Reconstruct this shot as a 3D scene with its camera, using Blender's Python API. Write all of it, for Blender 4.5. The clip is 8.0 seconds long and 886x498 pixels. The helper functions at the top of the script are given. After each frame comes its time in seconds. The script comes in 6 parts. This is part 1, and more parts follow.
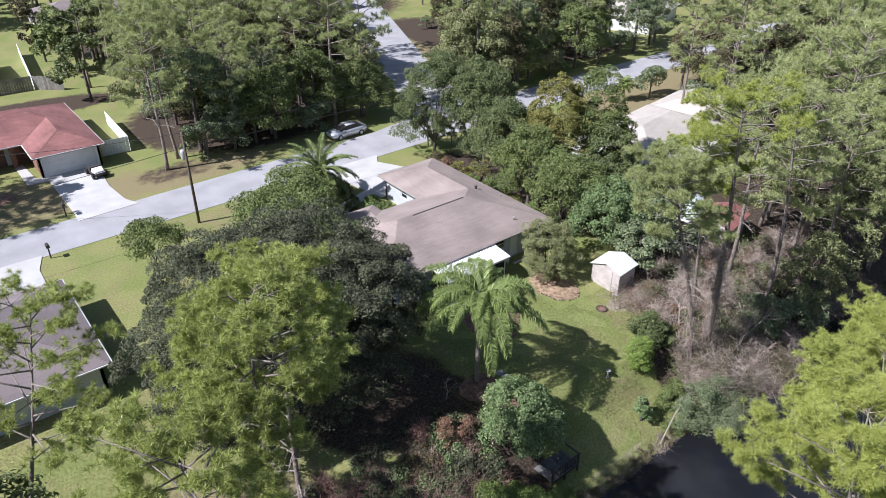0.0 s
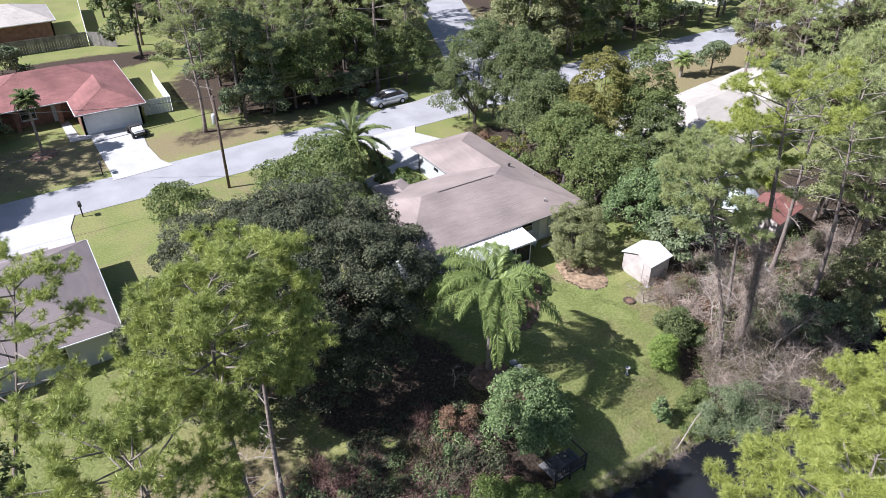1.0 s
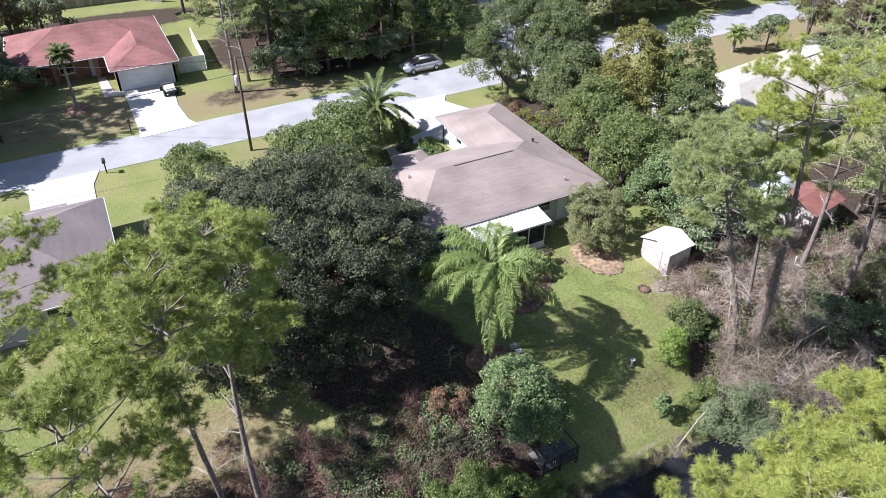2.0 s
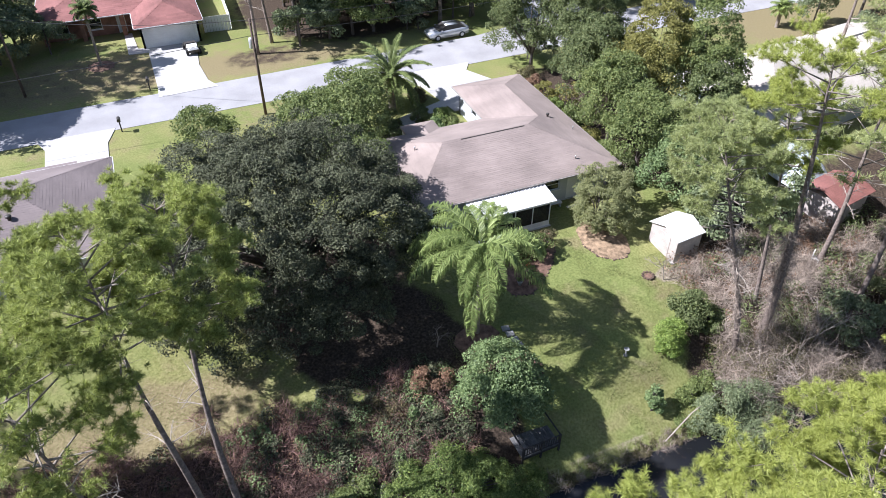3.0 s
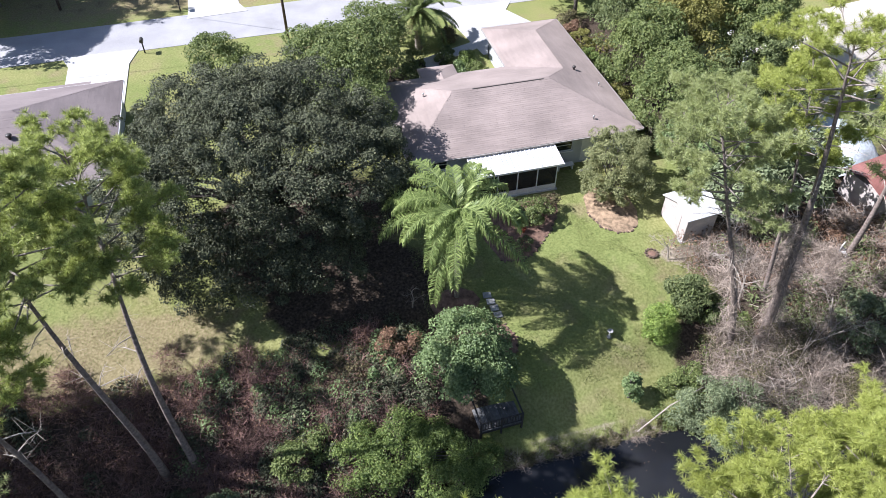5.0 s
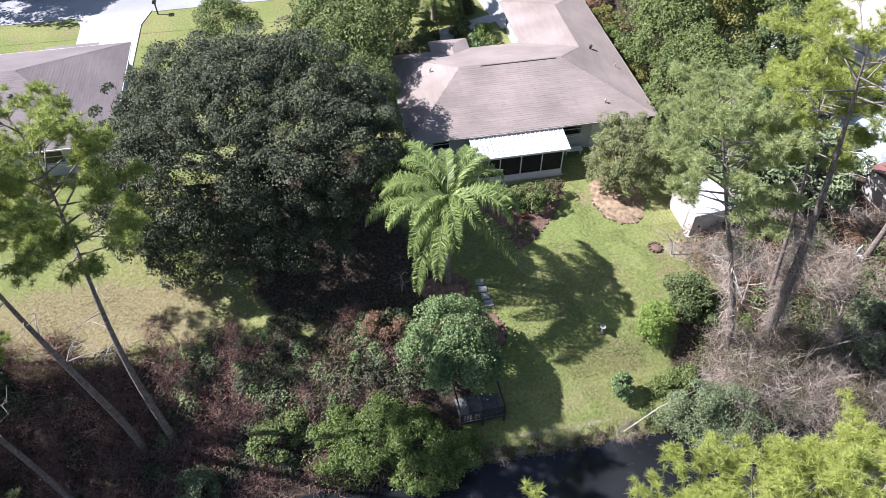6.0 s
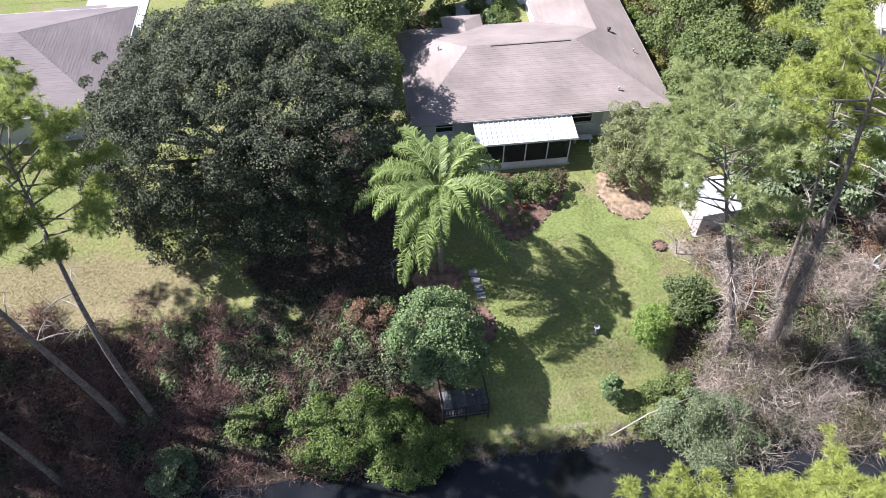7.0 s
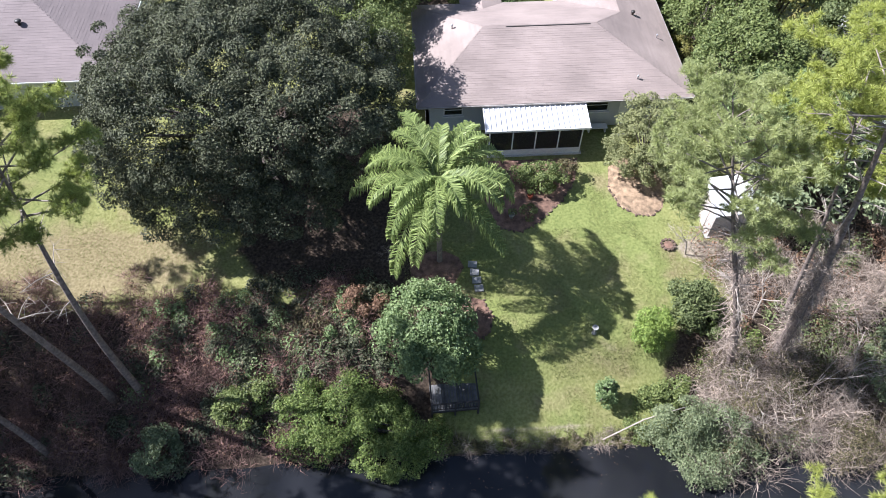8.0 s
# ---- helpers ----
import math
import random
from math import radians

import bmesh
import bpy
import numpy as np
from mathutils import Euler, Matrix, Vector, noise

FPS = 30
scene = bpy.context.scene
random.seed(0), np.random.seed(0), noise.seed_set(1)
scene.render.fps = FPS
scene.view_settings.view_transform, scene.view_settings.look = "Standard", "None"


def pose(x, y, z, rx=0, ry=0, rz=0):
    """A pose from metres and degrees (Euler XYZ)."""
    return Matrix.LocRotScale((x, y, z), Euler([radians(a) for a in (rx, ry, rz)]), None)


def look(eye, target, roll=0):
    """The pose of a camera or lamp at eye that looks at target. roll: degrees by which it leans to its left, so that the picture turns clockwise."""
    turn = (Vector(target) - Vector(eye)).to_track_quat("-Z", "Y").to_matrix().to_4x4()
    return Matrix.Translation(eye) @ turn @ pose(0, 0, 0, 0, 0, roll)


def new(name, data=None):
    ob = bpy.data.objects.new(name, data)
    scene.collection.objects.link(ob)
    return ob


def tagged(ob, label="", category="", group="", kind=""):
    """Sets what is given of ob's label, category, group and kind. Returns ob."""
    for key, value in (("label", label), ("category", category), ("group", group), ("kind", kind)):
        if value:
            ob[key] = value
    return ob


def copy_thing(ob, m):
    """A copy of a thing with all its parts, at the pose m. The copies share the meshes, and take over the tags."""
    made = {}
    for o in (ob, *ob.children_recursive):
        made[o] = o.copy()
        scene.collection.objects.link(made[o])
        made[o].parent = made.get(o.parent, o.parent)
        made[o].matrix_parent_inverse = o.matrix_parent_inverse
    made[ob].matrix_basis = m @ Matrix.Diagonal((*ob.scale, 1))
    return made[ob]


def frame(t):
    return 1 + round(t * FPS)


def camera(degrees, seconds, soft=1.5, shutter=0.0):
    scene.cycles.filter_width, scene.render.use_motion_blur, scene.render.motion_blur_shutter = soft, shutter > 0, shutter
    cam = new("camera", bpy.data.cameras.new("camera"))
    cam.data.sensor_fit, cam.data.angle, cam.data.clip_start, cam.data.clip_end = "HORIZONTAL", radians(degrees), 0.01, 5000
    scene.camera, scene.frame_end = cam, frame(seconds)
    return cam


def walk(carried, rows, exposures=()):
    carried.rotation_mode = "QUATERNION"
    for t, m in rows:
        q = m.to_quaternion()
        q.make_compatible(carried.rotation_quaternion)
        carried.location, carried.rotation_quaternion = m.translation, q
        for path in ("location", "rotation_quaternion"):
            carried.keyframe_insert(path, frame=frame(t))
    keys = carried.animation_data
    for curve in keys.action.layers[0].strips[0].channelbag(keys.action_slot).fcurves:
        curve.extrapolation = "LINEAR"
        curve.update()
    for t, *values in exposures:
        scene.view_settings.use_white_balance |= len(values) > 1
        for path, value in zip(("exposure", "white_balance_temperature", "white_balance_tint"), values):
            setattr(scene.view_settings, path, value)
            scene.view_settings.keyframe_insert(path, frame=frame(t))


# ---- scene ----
cam = camera(64.0, 8.0, soft=0.7)
METRES, EYE, TILT, LEAN, TURN = 24.0, 30.15, -30.5, 0.0, -38.4
ROWS = [
    (0.0, 0.0, 0.0, 0.0, -0.0, 0.0, -0.0),
    (0.5, 0.0565, 0.0399, 0.023, 2.58, -1.4, -1.53),
    (1.0, 0.1139, 0.0791, 0.0448, 4.95, -2.9, -2.94),
    (1.5, 0.1741, 0.1145, 0.0646, 7.3, -4.47, -4.33),
    (3.0, 0.3516, 0.2125, 0.1262, 13.57, -9.43, -7.87),
    (3.5, 0.4002, 0.2466, 0.1477, 15.23, -11.06, -8.82),
    (4.0, 0.4447, 0.2819, 0.1706, 16.93, -12.75, -9.77),
    (4.5, 0.4859, 0.3189, 0.1935, 18.74, -14.48, -10.76),
    (6.0, 0.5864, 0.4454, 0.2675, 24.2, -19.83, -13.59),
    (6.5, 0.6092, 0.4905, 0.294, 25.92, -21.63, -14.48),
    (7.0, 0.6257, 0.5351, 0.3199, 27.64, -23.45, -15.35),
    (7.5, 0.6365, 0.5778, 0.3448, 29.39, -25.33, -16.18),
    (8.0, 0.6424, 0.6168, 0.3675, 31.06, -27.2, -16.98),
]
walk(cam, [(t, pose(0, 0, EYE, TILT, LEAN, TURN) @ pose(METRES * x, METRES * y, METRES * z, 90 + pitch, roll, yaw)) for t, x, y, z, yaw, pitch, roll in ROWS], exposures=[(0.0, 0.58, 5850, 17), (1.5, 0.84, 5850, 17), (4.0, 0.92, 5850, 17), (8.0, 1.16, 5850, 17)])

# ---- world, sun, exposure ----
SUN_DIR = Vector((-8.3, 2.1, 8.7)).normalized()
world = bpy.data.worlds.new("world")
scene.world = world
world.use_nodes = True
wn = world.node_tree.nodes
sky = wn.new("ShaderNodeTexSky")
sky.sky_type = "NISHITA"
sky.sun_disc = False
sky.sun_elevation = math.asin(SUN_DIR.z)
sky.sun_rotation = math.atan2(SUN_DIR.x, SUN_DIR.y)
wn["Background"].inputs["Strength"].default_value = 0.067
world.node_tree.links.new(sky.outputs[0], wn["Background"].inputs["Color"])
sun = new("sun", bpy.data.lights.new("sun", "SUN"))
sun.data.energy, sun.data.angle, sun.data.color = 5.0, radians(0.6), (1.0, 0.975, 0.935)
sun.matrix_world = look(SUN_DIR * 200, (0, 0, 0))

# ---- materials ----
def nodes_of(name):
    m = bpy.data.materials.new(name)
    m.use_nodes = True
    t = m.node_tree
    return m, t.nodes, t.links, t.nodes["Principled BSDF"]


def ramp(n, stops):
    r = n.new("ShaderNodeValToRGB")
    e = r.color_ramp.elements
    while len(e) < len(stops):
        e.new(0.5)
    for k, (p, c) in enumerate(stops):
        e[k].position, e[k].color = p, (*c, 1)
    return r


def shade(c, k):
    return tuple(min(1, v * k) for v in c)


def rough_mat(name, c, scale=3.0, amount=0.35, rough=0.85, bump=0.3, fine=30.0, metal=0.0, random_by="", spread=0.25):
    """A matt surface: stains at one scale, grain at another, and a shade of its own for each piece."""
    m, n, l, b = nodes_of(name)
    g = n.new("ShaderNodeNewGeometry")
    big, small = n.new("ShaderNodeTexNoise"), n.new("ShaderNodeTexNoise")
    big.inputs["Scale"].default_value, big.inputs["Detail"].default_value = scale, 6
    small.inputs["Scale"].default_value, small.inputs["Detail"].default_value = fine, 3
    for x in (big, small):
        l.new(g.outputs["Position"], x.inputs["Vector"])
    r = ramp(n, [(0.3, shade(c, 1 - amount)), (0.72, shade(c, 1 + amount))])
    l.new(big.outputs["Fac"], r.inputs["Fac"])
    mix = n.new("ShaderNodeMix")
    mix.data_type, mix.blend_type = "RGBA", "MULTIPLY"
    mix.inputs["Factor"].default_value = 0.5
    r2 = ramp(n, [(0.3, (0.6, 0.6, 0.6)), (0.7, (1.25, 1.25, 1.25))])
    l.new(small.outputs["Fac"], r2.inputs["Fac"])
    l.new(r.outputs[0], mix.inputs["A"])
    l.new(r2.outputs[0], mix.inputs["B"])
    out = mix.outputs["Result"]
    if random_by:
        hsv = n.new("ShaderNodeHueSaturation")
        mr = n.new("ShaderNodeMapRange")
        mr.inputs["To Min"].default_value, mr.inputs["To Max"].default_value = 1 - spread, 1 + spread
        if random_by == "object":
            l.new(n.new("ShaderNodeObjectInfo").outputs["Random"], mr.inputs["Value"])
        else:
            l.new(g.outputs["Random Per Island"], mr.inputs["Value"])
        l.new(mr.outputs[0], hsv.inputs["Value"])
        l.new(out, hsv.inputs["Color"])
        out = hsv.outputs[0]
    l.new(out, b.inputs["Base Color"])
    b.inputs["Roughness"].default_value, b.inputs["Metallic"].default_value = rough, metal
    if bump:
        bp = n.new("ShaderNodeBump")
        bp.inputs["Strength"].default_value, bp.inputs["Distance"].default_value = bump, 0.03
        l.new(small.outputs["Fac"], bp.inputs["Height"])
        l.new(bp.outputs[0], b.inputs["Normal"])
    return m


def leaf_mat(name, dark, light, gloss=0.5, through_light=0.3, dead=None):
    """Leaves: each one has a shade between dark and light, some light passes through."""
    m, n, l, b = nodes_of(name)
    g = n.new("ShaderNodeNewGeometry")
    noise_t = n.new("ShaderNodeTexNoise")
    noise_t.inputs["Scale"].default_value = 0.45
    l.new(g.outputs["Position"], noise_t.inputs["Vector"])
    add = n.new("ShaderNodeMath")
    add.operation = "MULTIPLY_ADD"
    l.new(g.outputs["Random Per Island"], add.inputs[0])
    add.inputs[1].default_value = 0.65
    mul = n.new("ShaderNodeMath")
    mul.operation = "MULTIPLY"
    mul.inputs[1].default_value = 0.4
    l.new(noise_t.outputs["Fac"], mul.inputs[0])
    l.new(mul.outputs[0], add.inputs[2])
    stops = [(0.05, dark), (0.55, tuple((p + q) / 2 for p, q in zip(dark, light))), (0.88, light)]
    if dead:
        stops.append((0.97, dead))
    r = ramp(n, stops)
    l.new(add.outputs[0], r.inputs["Fac"])
    l.new(r.outputs[0], b.inputs["Base Color"])
    b.inputs["Roughness"].default_value = gloss
    b.inputs["Specular IOR Level"].default_value = 0.38
    tr = n.new("ShaderNodeBsdfTranslucent")
    l.new(r.outputs[0], tr.inputs["Color"])
    mx = n.new("ShaderNodeMixShader")
    mx.inputs[0].default_value = through_light
    l.new(b.outputs[0], mx.inputs[1])
    l.new(tr.outputs[0], mx.inputs[2])
    l.new(mx.outputs[0], n["Material Output"].inputs["Surface"])
    return m


def glass_mat(name, tint=(0.05, 0.06, 0.065)):
    m, n, l, b = nodes_of(name)
    b.inputs["Base Color"].default_value = (*tint, 1)
    b.inputs["Roughness"].default_value = 0.05
    b.inputs["Transmission Weight"].default_value = 0.6
    b.inputs["IOR"].default_value = 1.45
    return m


def screen_mat(name):
    """Dark insect screen: fine threads, half open."""
    m, n, l, b = nodes_of(name)
    b.inputs["Base Color"].default_value = (0.02, 0.02, 0.02, 1)
    b.inputs["Roughness"].default_value = 0.7
    b.inputs["Alpha"].default_value = 0.6
    return m


def water_mat(name):
    m, n, l, b = nodes_of(name)
    g = n.new("ShaderNodeNewGeometry")
    t1, t2 = n.new("ShaderNodeTexNoise"), n.new("ShaderNodeTexNoise")
    t1.inputs["Scale"].default_value, t2.inputs["Scale"].default_value = 0.25, 2.2
    for t in (t1, t2):
        l.new(g.outputs["Position"], t.inputs["Vector"])
    r = ramp(n, [(0.35, (0.011, 0.012, 0.014)), (0.7, (0.026, 0.027, 0.03))])
    l.new(t1.outputs["Fac"], r.inputs["Fac"])
    l.new(r.outputs[0], b.inputs["Base Color"])
    b.inputs["Roughness"].default_value = 0.05
    b.inputs["IOR"].default_value = 1.33
    bp = n.new("ShaderNodeBump")
    bp.inputs["Strength"].default_value, bp.inputs["Distance"].default_value = 0.12, 0.02
    l.new(t2.outputs["Fac"], bp.inputs["Height"])
    l.new(bp.outputs[0], b.inputs["Normal"])
    return m


def ground_mat(name):
    """Lawn, dry grass, leaf litter (which in places paints tree shade) and bare sand, laid out by the cover attribute
    and broken up by noise.
    """
    m, n, l, b = nodes_of(name)
    g = n.new("ShaderNodeNewGeometry")
    at = n.new("ShaderNodeAttribute")
    at.attribute_name = "cover"
    sep = n.new("ShaderNodeSeparateColor")
    l.new(at.outputs["Color"], sep.inputs[0])

    def tex(scale, detail=5):
        t = n.new("ShaderNodeTexNoise")
        t.inputs["Scale"].default_value, t.inputs["Detail"].default_value = scale, detail
        l.new(g.outputs["Position"], t.inputs["Vector"])
        return t

    def blend(fac, a, c):
        x = n.new("ShaderNodeMix")
        x.data_type = "RGBA"
        l.new(fac, x.inputs["Factor"])
        l.new(a, x.inputs["A"])
        l.new(c, x.inputs["B"])
        return x.outputs["Result"]

    mid, fine, patch, worn = tex(1.1), tex(7.0, 8), tex(0.22), tex(0.55, 4)
    grass = ramp(n, [(0.25, (0.165, 0.172, 0.056)), (0.5, (0.235, 0.238, 0.088)), (0.75, (0.325, 0.318, 0.135))])
    l.new(fine.outputs["Fac"], grass.inputs["Fac"])
    lush = ramp(n, [(0.3, (0.13, 0.16, 0.048)), (0.7, (0.24, 0.265, 0.088))])
    l.new(fine.outputs["Fac"], lush.inputs["Fac"])
    dry = ramp(n, [(0.25, (0.15, 0.12, 0.06)), (0.5, (0.24, 0.2, 0.105)), (0.75, (0.33, 0.27, 0.16))])
    l.new(fine.outputs["Fac"], dry.inputs["Fac"])
    litter_shade = ramp(n, [(0.25, (0.022, 0.017, 0.013)), (0.5, (0.068, 0.05, 0.036)), (0.78, (0.15, 0.112, 0.082))])
    l.new(fine.outputs["Fac"], litter_shade.inputs["Fac"])
    sand = ramp(n, [(0.3, (0.26, 0.21, 0.15)), (0.7, (0.42, 0.36, 0.28))])
    l.new(fine.outputs["Fac"], sand.inputs["Fac"])

    def edge(chan, width=0.45):
        a = n.new("ShaderNodeMath")
        a.operation = "MULTIPLY_ADD"
        l.new(mid.outputs["Fac"], a.inputs[0])
        a.inputs[1].default_value = width
        l.new(chan, a.inputs[2])
        r = n.new("ShaderNodeMapRange")
        r.interpolation_type = "SMOOTHSTEP"
        r.inputs["From Min"].default_value, r.inputs["From Max"].default_value = 0.5 + width * 0.2, 0.5 + width * 0.8
        l.new(a.outputs[0], r.inputs["Value"])
        return r.outputs[0]

    pr = ramp(n, [(0.42, (0, 0, 0)), (0.6, (1, 1, 1))])
    l.new(patch.outputs["Fac"], pr.inputs["Fac"])
    c = blend(pr.outputs[0], grass.outputs[0], lush.outputs[0])
    wr = ramp(n, [(0.52, (0, 0, 0)), (0.74, (0.75, 0.75, 0.75))])
    l.new(worn.outputs["Fac"], wr.inputs["Fac"])
    c = blend(wr.outputs[0], c, dry.outputs[0])
    c = blend(edge(sep.outputs[1], 0.7), c, dry.outputs[0])
    c = blend(edge(sep.outputs[2]), c, sand.outputs[0])
    c = blend(edge(sep.outputs[0]), c, litter_shade.outputs[0])
    l.new(c, b.inputs["Base Color"])
    b.inputs["Roughness"].default_value = 0.95
    b.inputs["Specular IOR Level"].default_value = 0.15
    bp = n.new("ShaderNodeBump")
    bp.inputs["Strength"].default_value, bp.inputs["Distance"].default_value = 0.55, 0.06
    l.new(fine.outputs["Fac"], bp.inputs["Height"])
    l.new(bp.outputs[0], b.inputs["Normal"])
    return m


M_GROUND = ground_mat("lawn, litter and painted shade")
M_WATER = water_mat("dark pond water")
M_ROAD = rough_mat("pale worn asphalt", (0.37, 0.362, 0.365), 0.4, 0.14, 0.9, 0.4, 25)
M_CONC = rough_mat("sunlit concrete", (0.52, 0.505, 0.48), 0.5, 0.12, 0.85, 0.2, 14)
M_SHINGLE = rough_mat("taupe asphalt shingle", (0.315, 0.255, 0.225), 0.35, 0.2, 0.95, 0.3, 40, random_by="island", spread=0.05)
M_SHINGLE_DARK = rough_mat("grey brown shingle", (0.235, 0.195, 0.185), 0.35, 0.15, 0.95, 0.3, 40, random_by="island", spread=0.05)
M_SHINGLE_RED = rough_mat("red shingle", (0.27, 0.122, 0.108), 0.3, 0.3, 0.95, 0.3, 40, random_by="island", spread=0.1)
M_SHINGLE_PALE = rough_mat("pale cream shingle", (0.5, 0.45, 0.39), 0.3, 0.12, 0.9, 0.2, 40, random_by="island", spread=0.06)
M_WALL = rough_mat("grey painted stucco", (0.52, 0.54, 0.55), 0.8, 0.08, 0.9, 0.3, 60)
M_WHITE = rough_mat("white paint", (0.78, 0.78, 0.76), 1.5, 0.07, 0.6, 0.05, 30)
M_TIN = rough_mat("white aluminium roof pan", (0.78, 0.775, 0.76), 1.6, 0.14, 0.5, 0.05, 12, 0.08)
M_BRICK = rough_mat("brown brick", (0.24, 0.13, 0.09), 2, 0.3, 0.9, 0.4, 20)
M_FRAME = rough_mat("dark bronze frame", (0.05, 0.045, 0.04), 3, 0.2, 0.5, 0, 20)
M_GUTTER = rough_mat("weathered grey gutter", (0.36, 0.33, 0.3), 3, 0.2, 0.6, 0.1, 20)
M_DARK = rough_mat("dark interior", (0.03, 0.03, 0.03), 2, 0.2, 0.9, 0, 10)
M_GLASS = glass_mat("window glass")
M_SCREEN = screen_mat("dark screen mesh")
M_SHEDWALL = rough_mat("pale tan metal siding", (0.52, 0.46, 0.42), 1.5, 0.2, 0.7, 0.2, 20)
M_DECK = rough_mat("grey weathered board", (0.14, 0.138, 0.135), 4, 0.3, 0.9, 0.5, 25, random_by="object", spread=0.3)
M_RAIL = rough_mat("dark weathered rail", (0.05, 0.045, 0.042), 4, 0.3, 0.9, 0.4, 25)
M_POLE = rough_mat("brown utility pole wood", (0.12, 0.085, 0.065), 3, 0.3, 0.95, 0.5, 25)
M_WIRE = rough_mat("black cable", (0.03, 0.03, 0.03), 3, 0.2, 0.6, 0, 20)
M_GALV = rough_mat("grey metal", (0.5, 0.51, 0.52), 3, 0.15, 0.45, 0, 20, 0.3)
M_PINEBARK = rough_mat("grey brown pine bark", (0.25, 0.2, 0.17), 6, 0.45, 0.95, 0.9, 22)
M_PINELIMB = rough_mat("pale grey pine limb", (0.27, 0.23, 0.195), 6, 0.35, 0.95, 0.6, 22)
M_OAKBARK = rough_mat("dark grey oak bark", (0.12, 0.1, 0.085), 5, 0.4, 0.95, 0.9, 20)
M_DEAD = rough_mat("bleached dead wood", (0.4, 0.345, 0.29), 4, 0.35, 0.9, 0.5, 25)
M_TWIG = rough_mat("grey brown twigs", (0.37, 0.3, 0.24), 1.2, 0.5, 0.95, 0, 20, random_by="island", spread=0.4)
M_VINE = rough_mat("red brown dead vine", (0.225, 0.135, 0.112), 1.2, 0.45, 0.95, 0, 20, random_by="island", spread=0.5)
M_PALMTRUNK = rough_mat("grey palm trunk", (0.27, 0.23, 0.19), 5, 0.3, 0.95, 0.6, 18)
M_STONE = rough_mat("pale stepping stone", (0.32, 0.315, 0.3), 4, 0.15, 0.9, 0.4, 25)
M_EDGE = rough_mat("brown edging stone", (0.13, 0.09, 0.065), 5, 0.35, 0.95, 0.5, 25, random_by="object", spread=0.3)
M_STRAW = rough_mat("tan pine straw", (0.32, 0.225, 0.14), 3.5, 0.55, 0.95, 0.9, 22)
M_MULCH = rough_mat("red brown mulch", (0.21, 0.125, 0.088), 3.5, 0.45, 0.95, 0.9, 18)
M_CAR = rough_mat("silver car paint", (0.7, 0.71, 0.72), 2, 0.04, 0.25, 0, 20, 0.5)
M_TYRE = rough_mat("black rubber", (0.02, 0.02, 0.02), 2, 0.2, 0.9, 0, 20)
M_TARP = rough_mat("pale blue grey tarp", (0.6, 0.66, 0.7), 1.2, 0.2, 0.5, 0.3, 6)
M_REDTIN = rough_mat("faded red metal roof", (0.28, 0.12, 0.1), 1, 0.25, 0.6, 0.1, 10)
M_FENCE = rough_mat("grey weathered fence board", (0.26, 0.24, 0.215), 2, 0.25, 0.95, 0.4, 18, random_by="object", spread=0.25)
M_TERRA = rough_mat("terracotta", (0.4, 0.1, 0.05), 4, 0.2, 0.7, 0.1, 20)

L_OAK = leaf_mat("dark oak leaf", (0.018, 0.024, 0.012), (0.178, 0.192, 0.104), 0.66, 0.14)
L_OAK2 = leaf_mat("mid green oak leaf", (0.055, 0.082, 0.028), (0.25, 0.29, 0.115), 0.58, 0.32)
L_GREEN = leaf_mat("fresh green leaf", (0.075, 0.115, 0.032), (0.29, 0.335, 0.115), 0.55, 0.32)
L_YELLOW = leaf_mat("yellow green leaf", (0.12, 0.125, 0.032), (0.39, 0.365, 0.11), 0.6, 0.34, (0.34, 0.25, 0.08))
L_OLIVE = leaf_mat("olive green leaf", (0.14, 0.16, 0.06), (0.4, 0.41, 0.19), 0.55, 0.3)
L_CITRUS = leaf_mat("blue green leaf", (0.07, 0.125, 0.042), (0.36, 0.455, 0.2), 0.48, 0.34)
L_LIME = leaf_mat("bright lime leaf", (0.06, 0.108, 0.024), (0.31, 0.385, 0.11), 0.5, 0.32)
L_SPRING = leaf_mat("spring green leaf", (0.1, 0.18, 0.032), (0.43, 0.53, 0.14), 0.5, 0.4)
L_GREY = leaf_mat("grey green willow leaf", (0.09, 0.122, 0.06), (0.33, 0.38, 0.2), 0.55, 0.3)
L_DRY = leaf_mat("dry brown leaf", (0.1, 0.056, 0.034), (0.36, 0.22, 0.135), 0.7, 0.22)
L_BROWNOLIVE = leaf_mat("olive brown leaf", (0.06, 0.06, 0.025), (0.19, 0.16, 0.075), 0.6, 0.25)
L_PINE = leaf_mat("pine needle", (0.22, 0.265, 0.095), (0.6, 0.635, 0.29), 0.5, 0.4)
L_PINE_DEEP = leaf_mat("deep green pine needle", (0.11, 0.155, 0.032), (0.64, 0.69, 0.22), 0.5, 0.4)
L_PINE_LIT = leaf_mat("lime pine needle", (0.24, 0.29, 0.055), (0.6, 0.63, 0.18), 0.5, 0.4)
L_PALM = leaf_mat("palm leaflet", (0.1, 0.155, 0.042), (0.44, 0.52, 0.18), 0.42, 0.34)
L_DATE = leaf_mat("deep green palm leaflet", (0.08, 0.115, 0.035), (0.3, 0.35, 0.13), 0.4, 0.28)
L_GRASS = leaf_mat("grass blade", (0.16, 0.18, 0.055), (0.34, 0.36, 0.14), 0.75, 0.45)

# ---- building helpers ----
rng = np.random.default_rng(7)


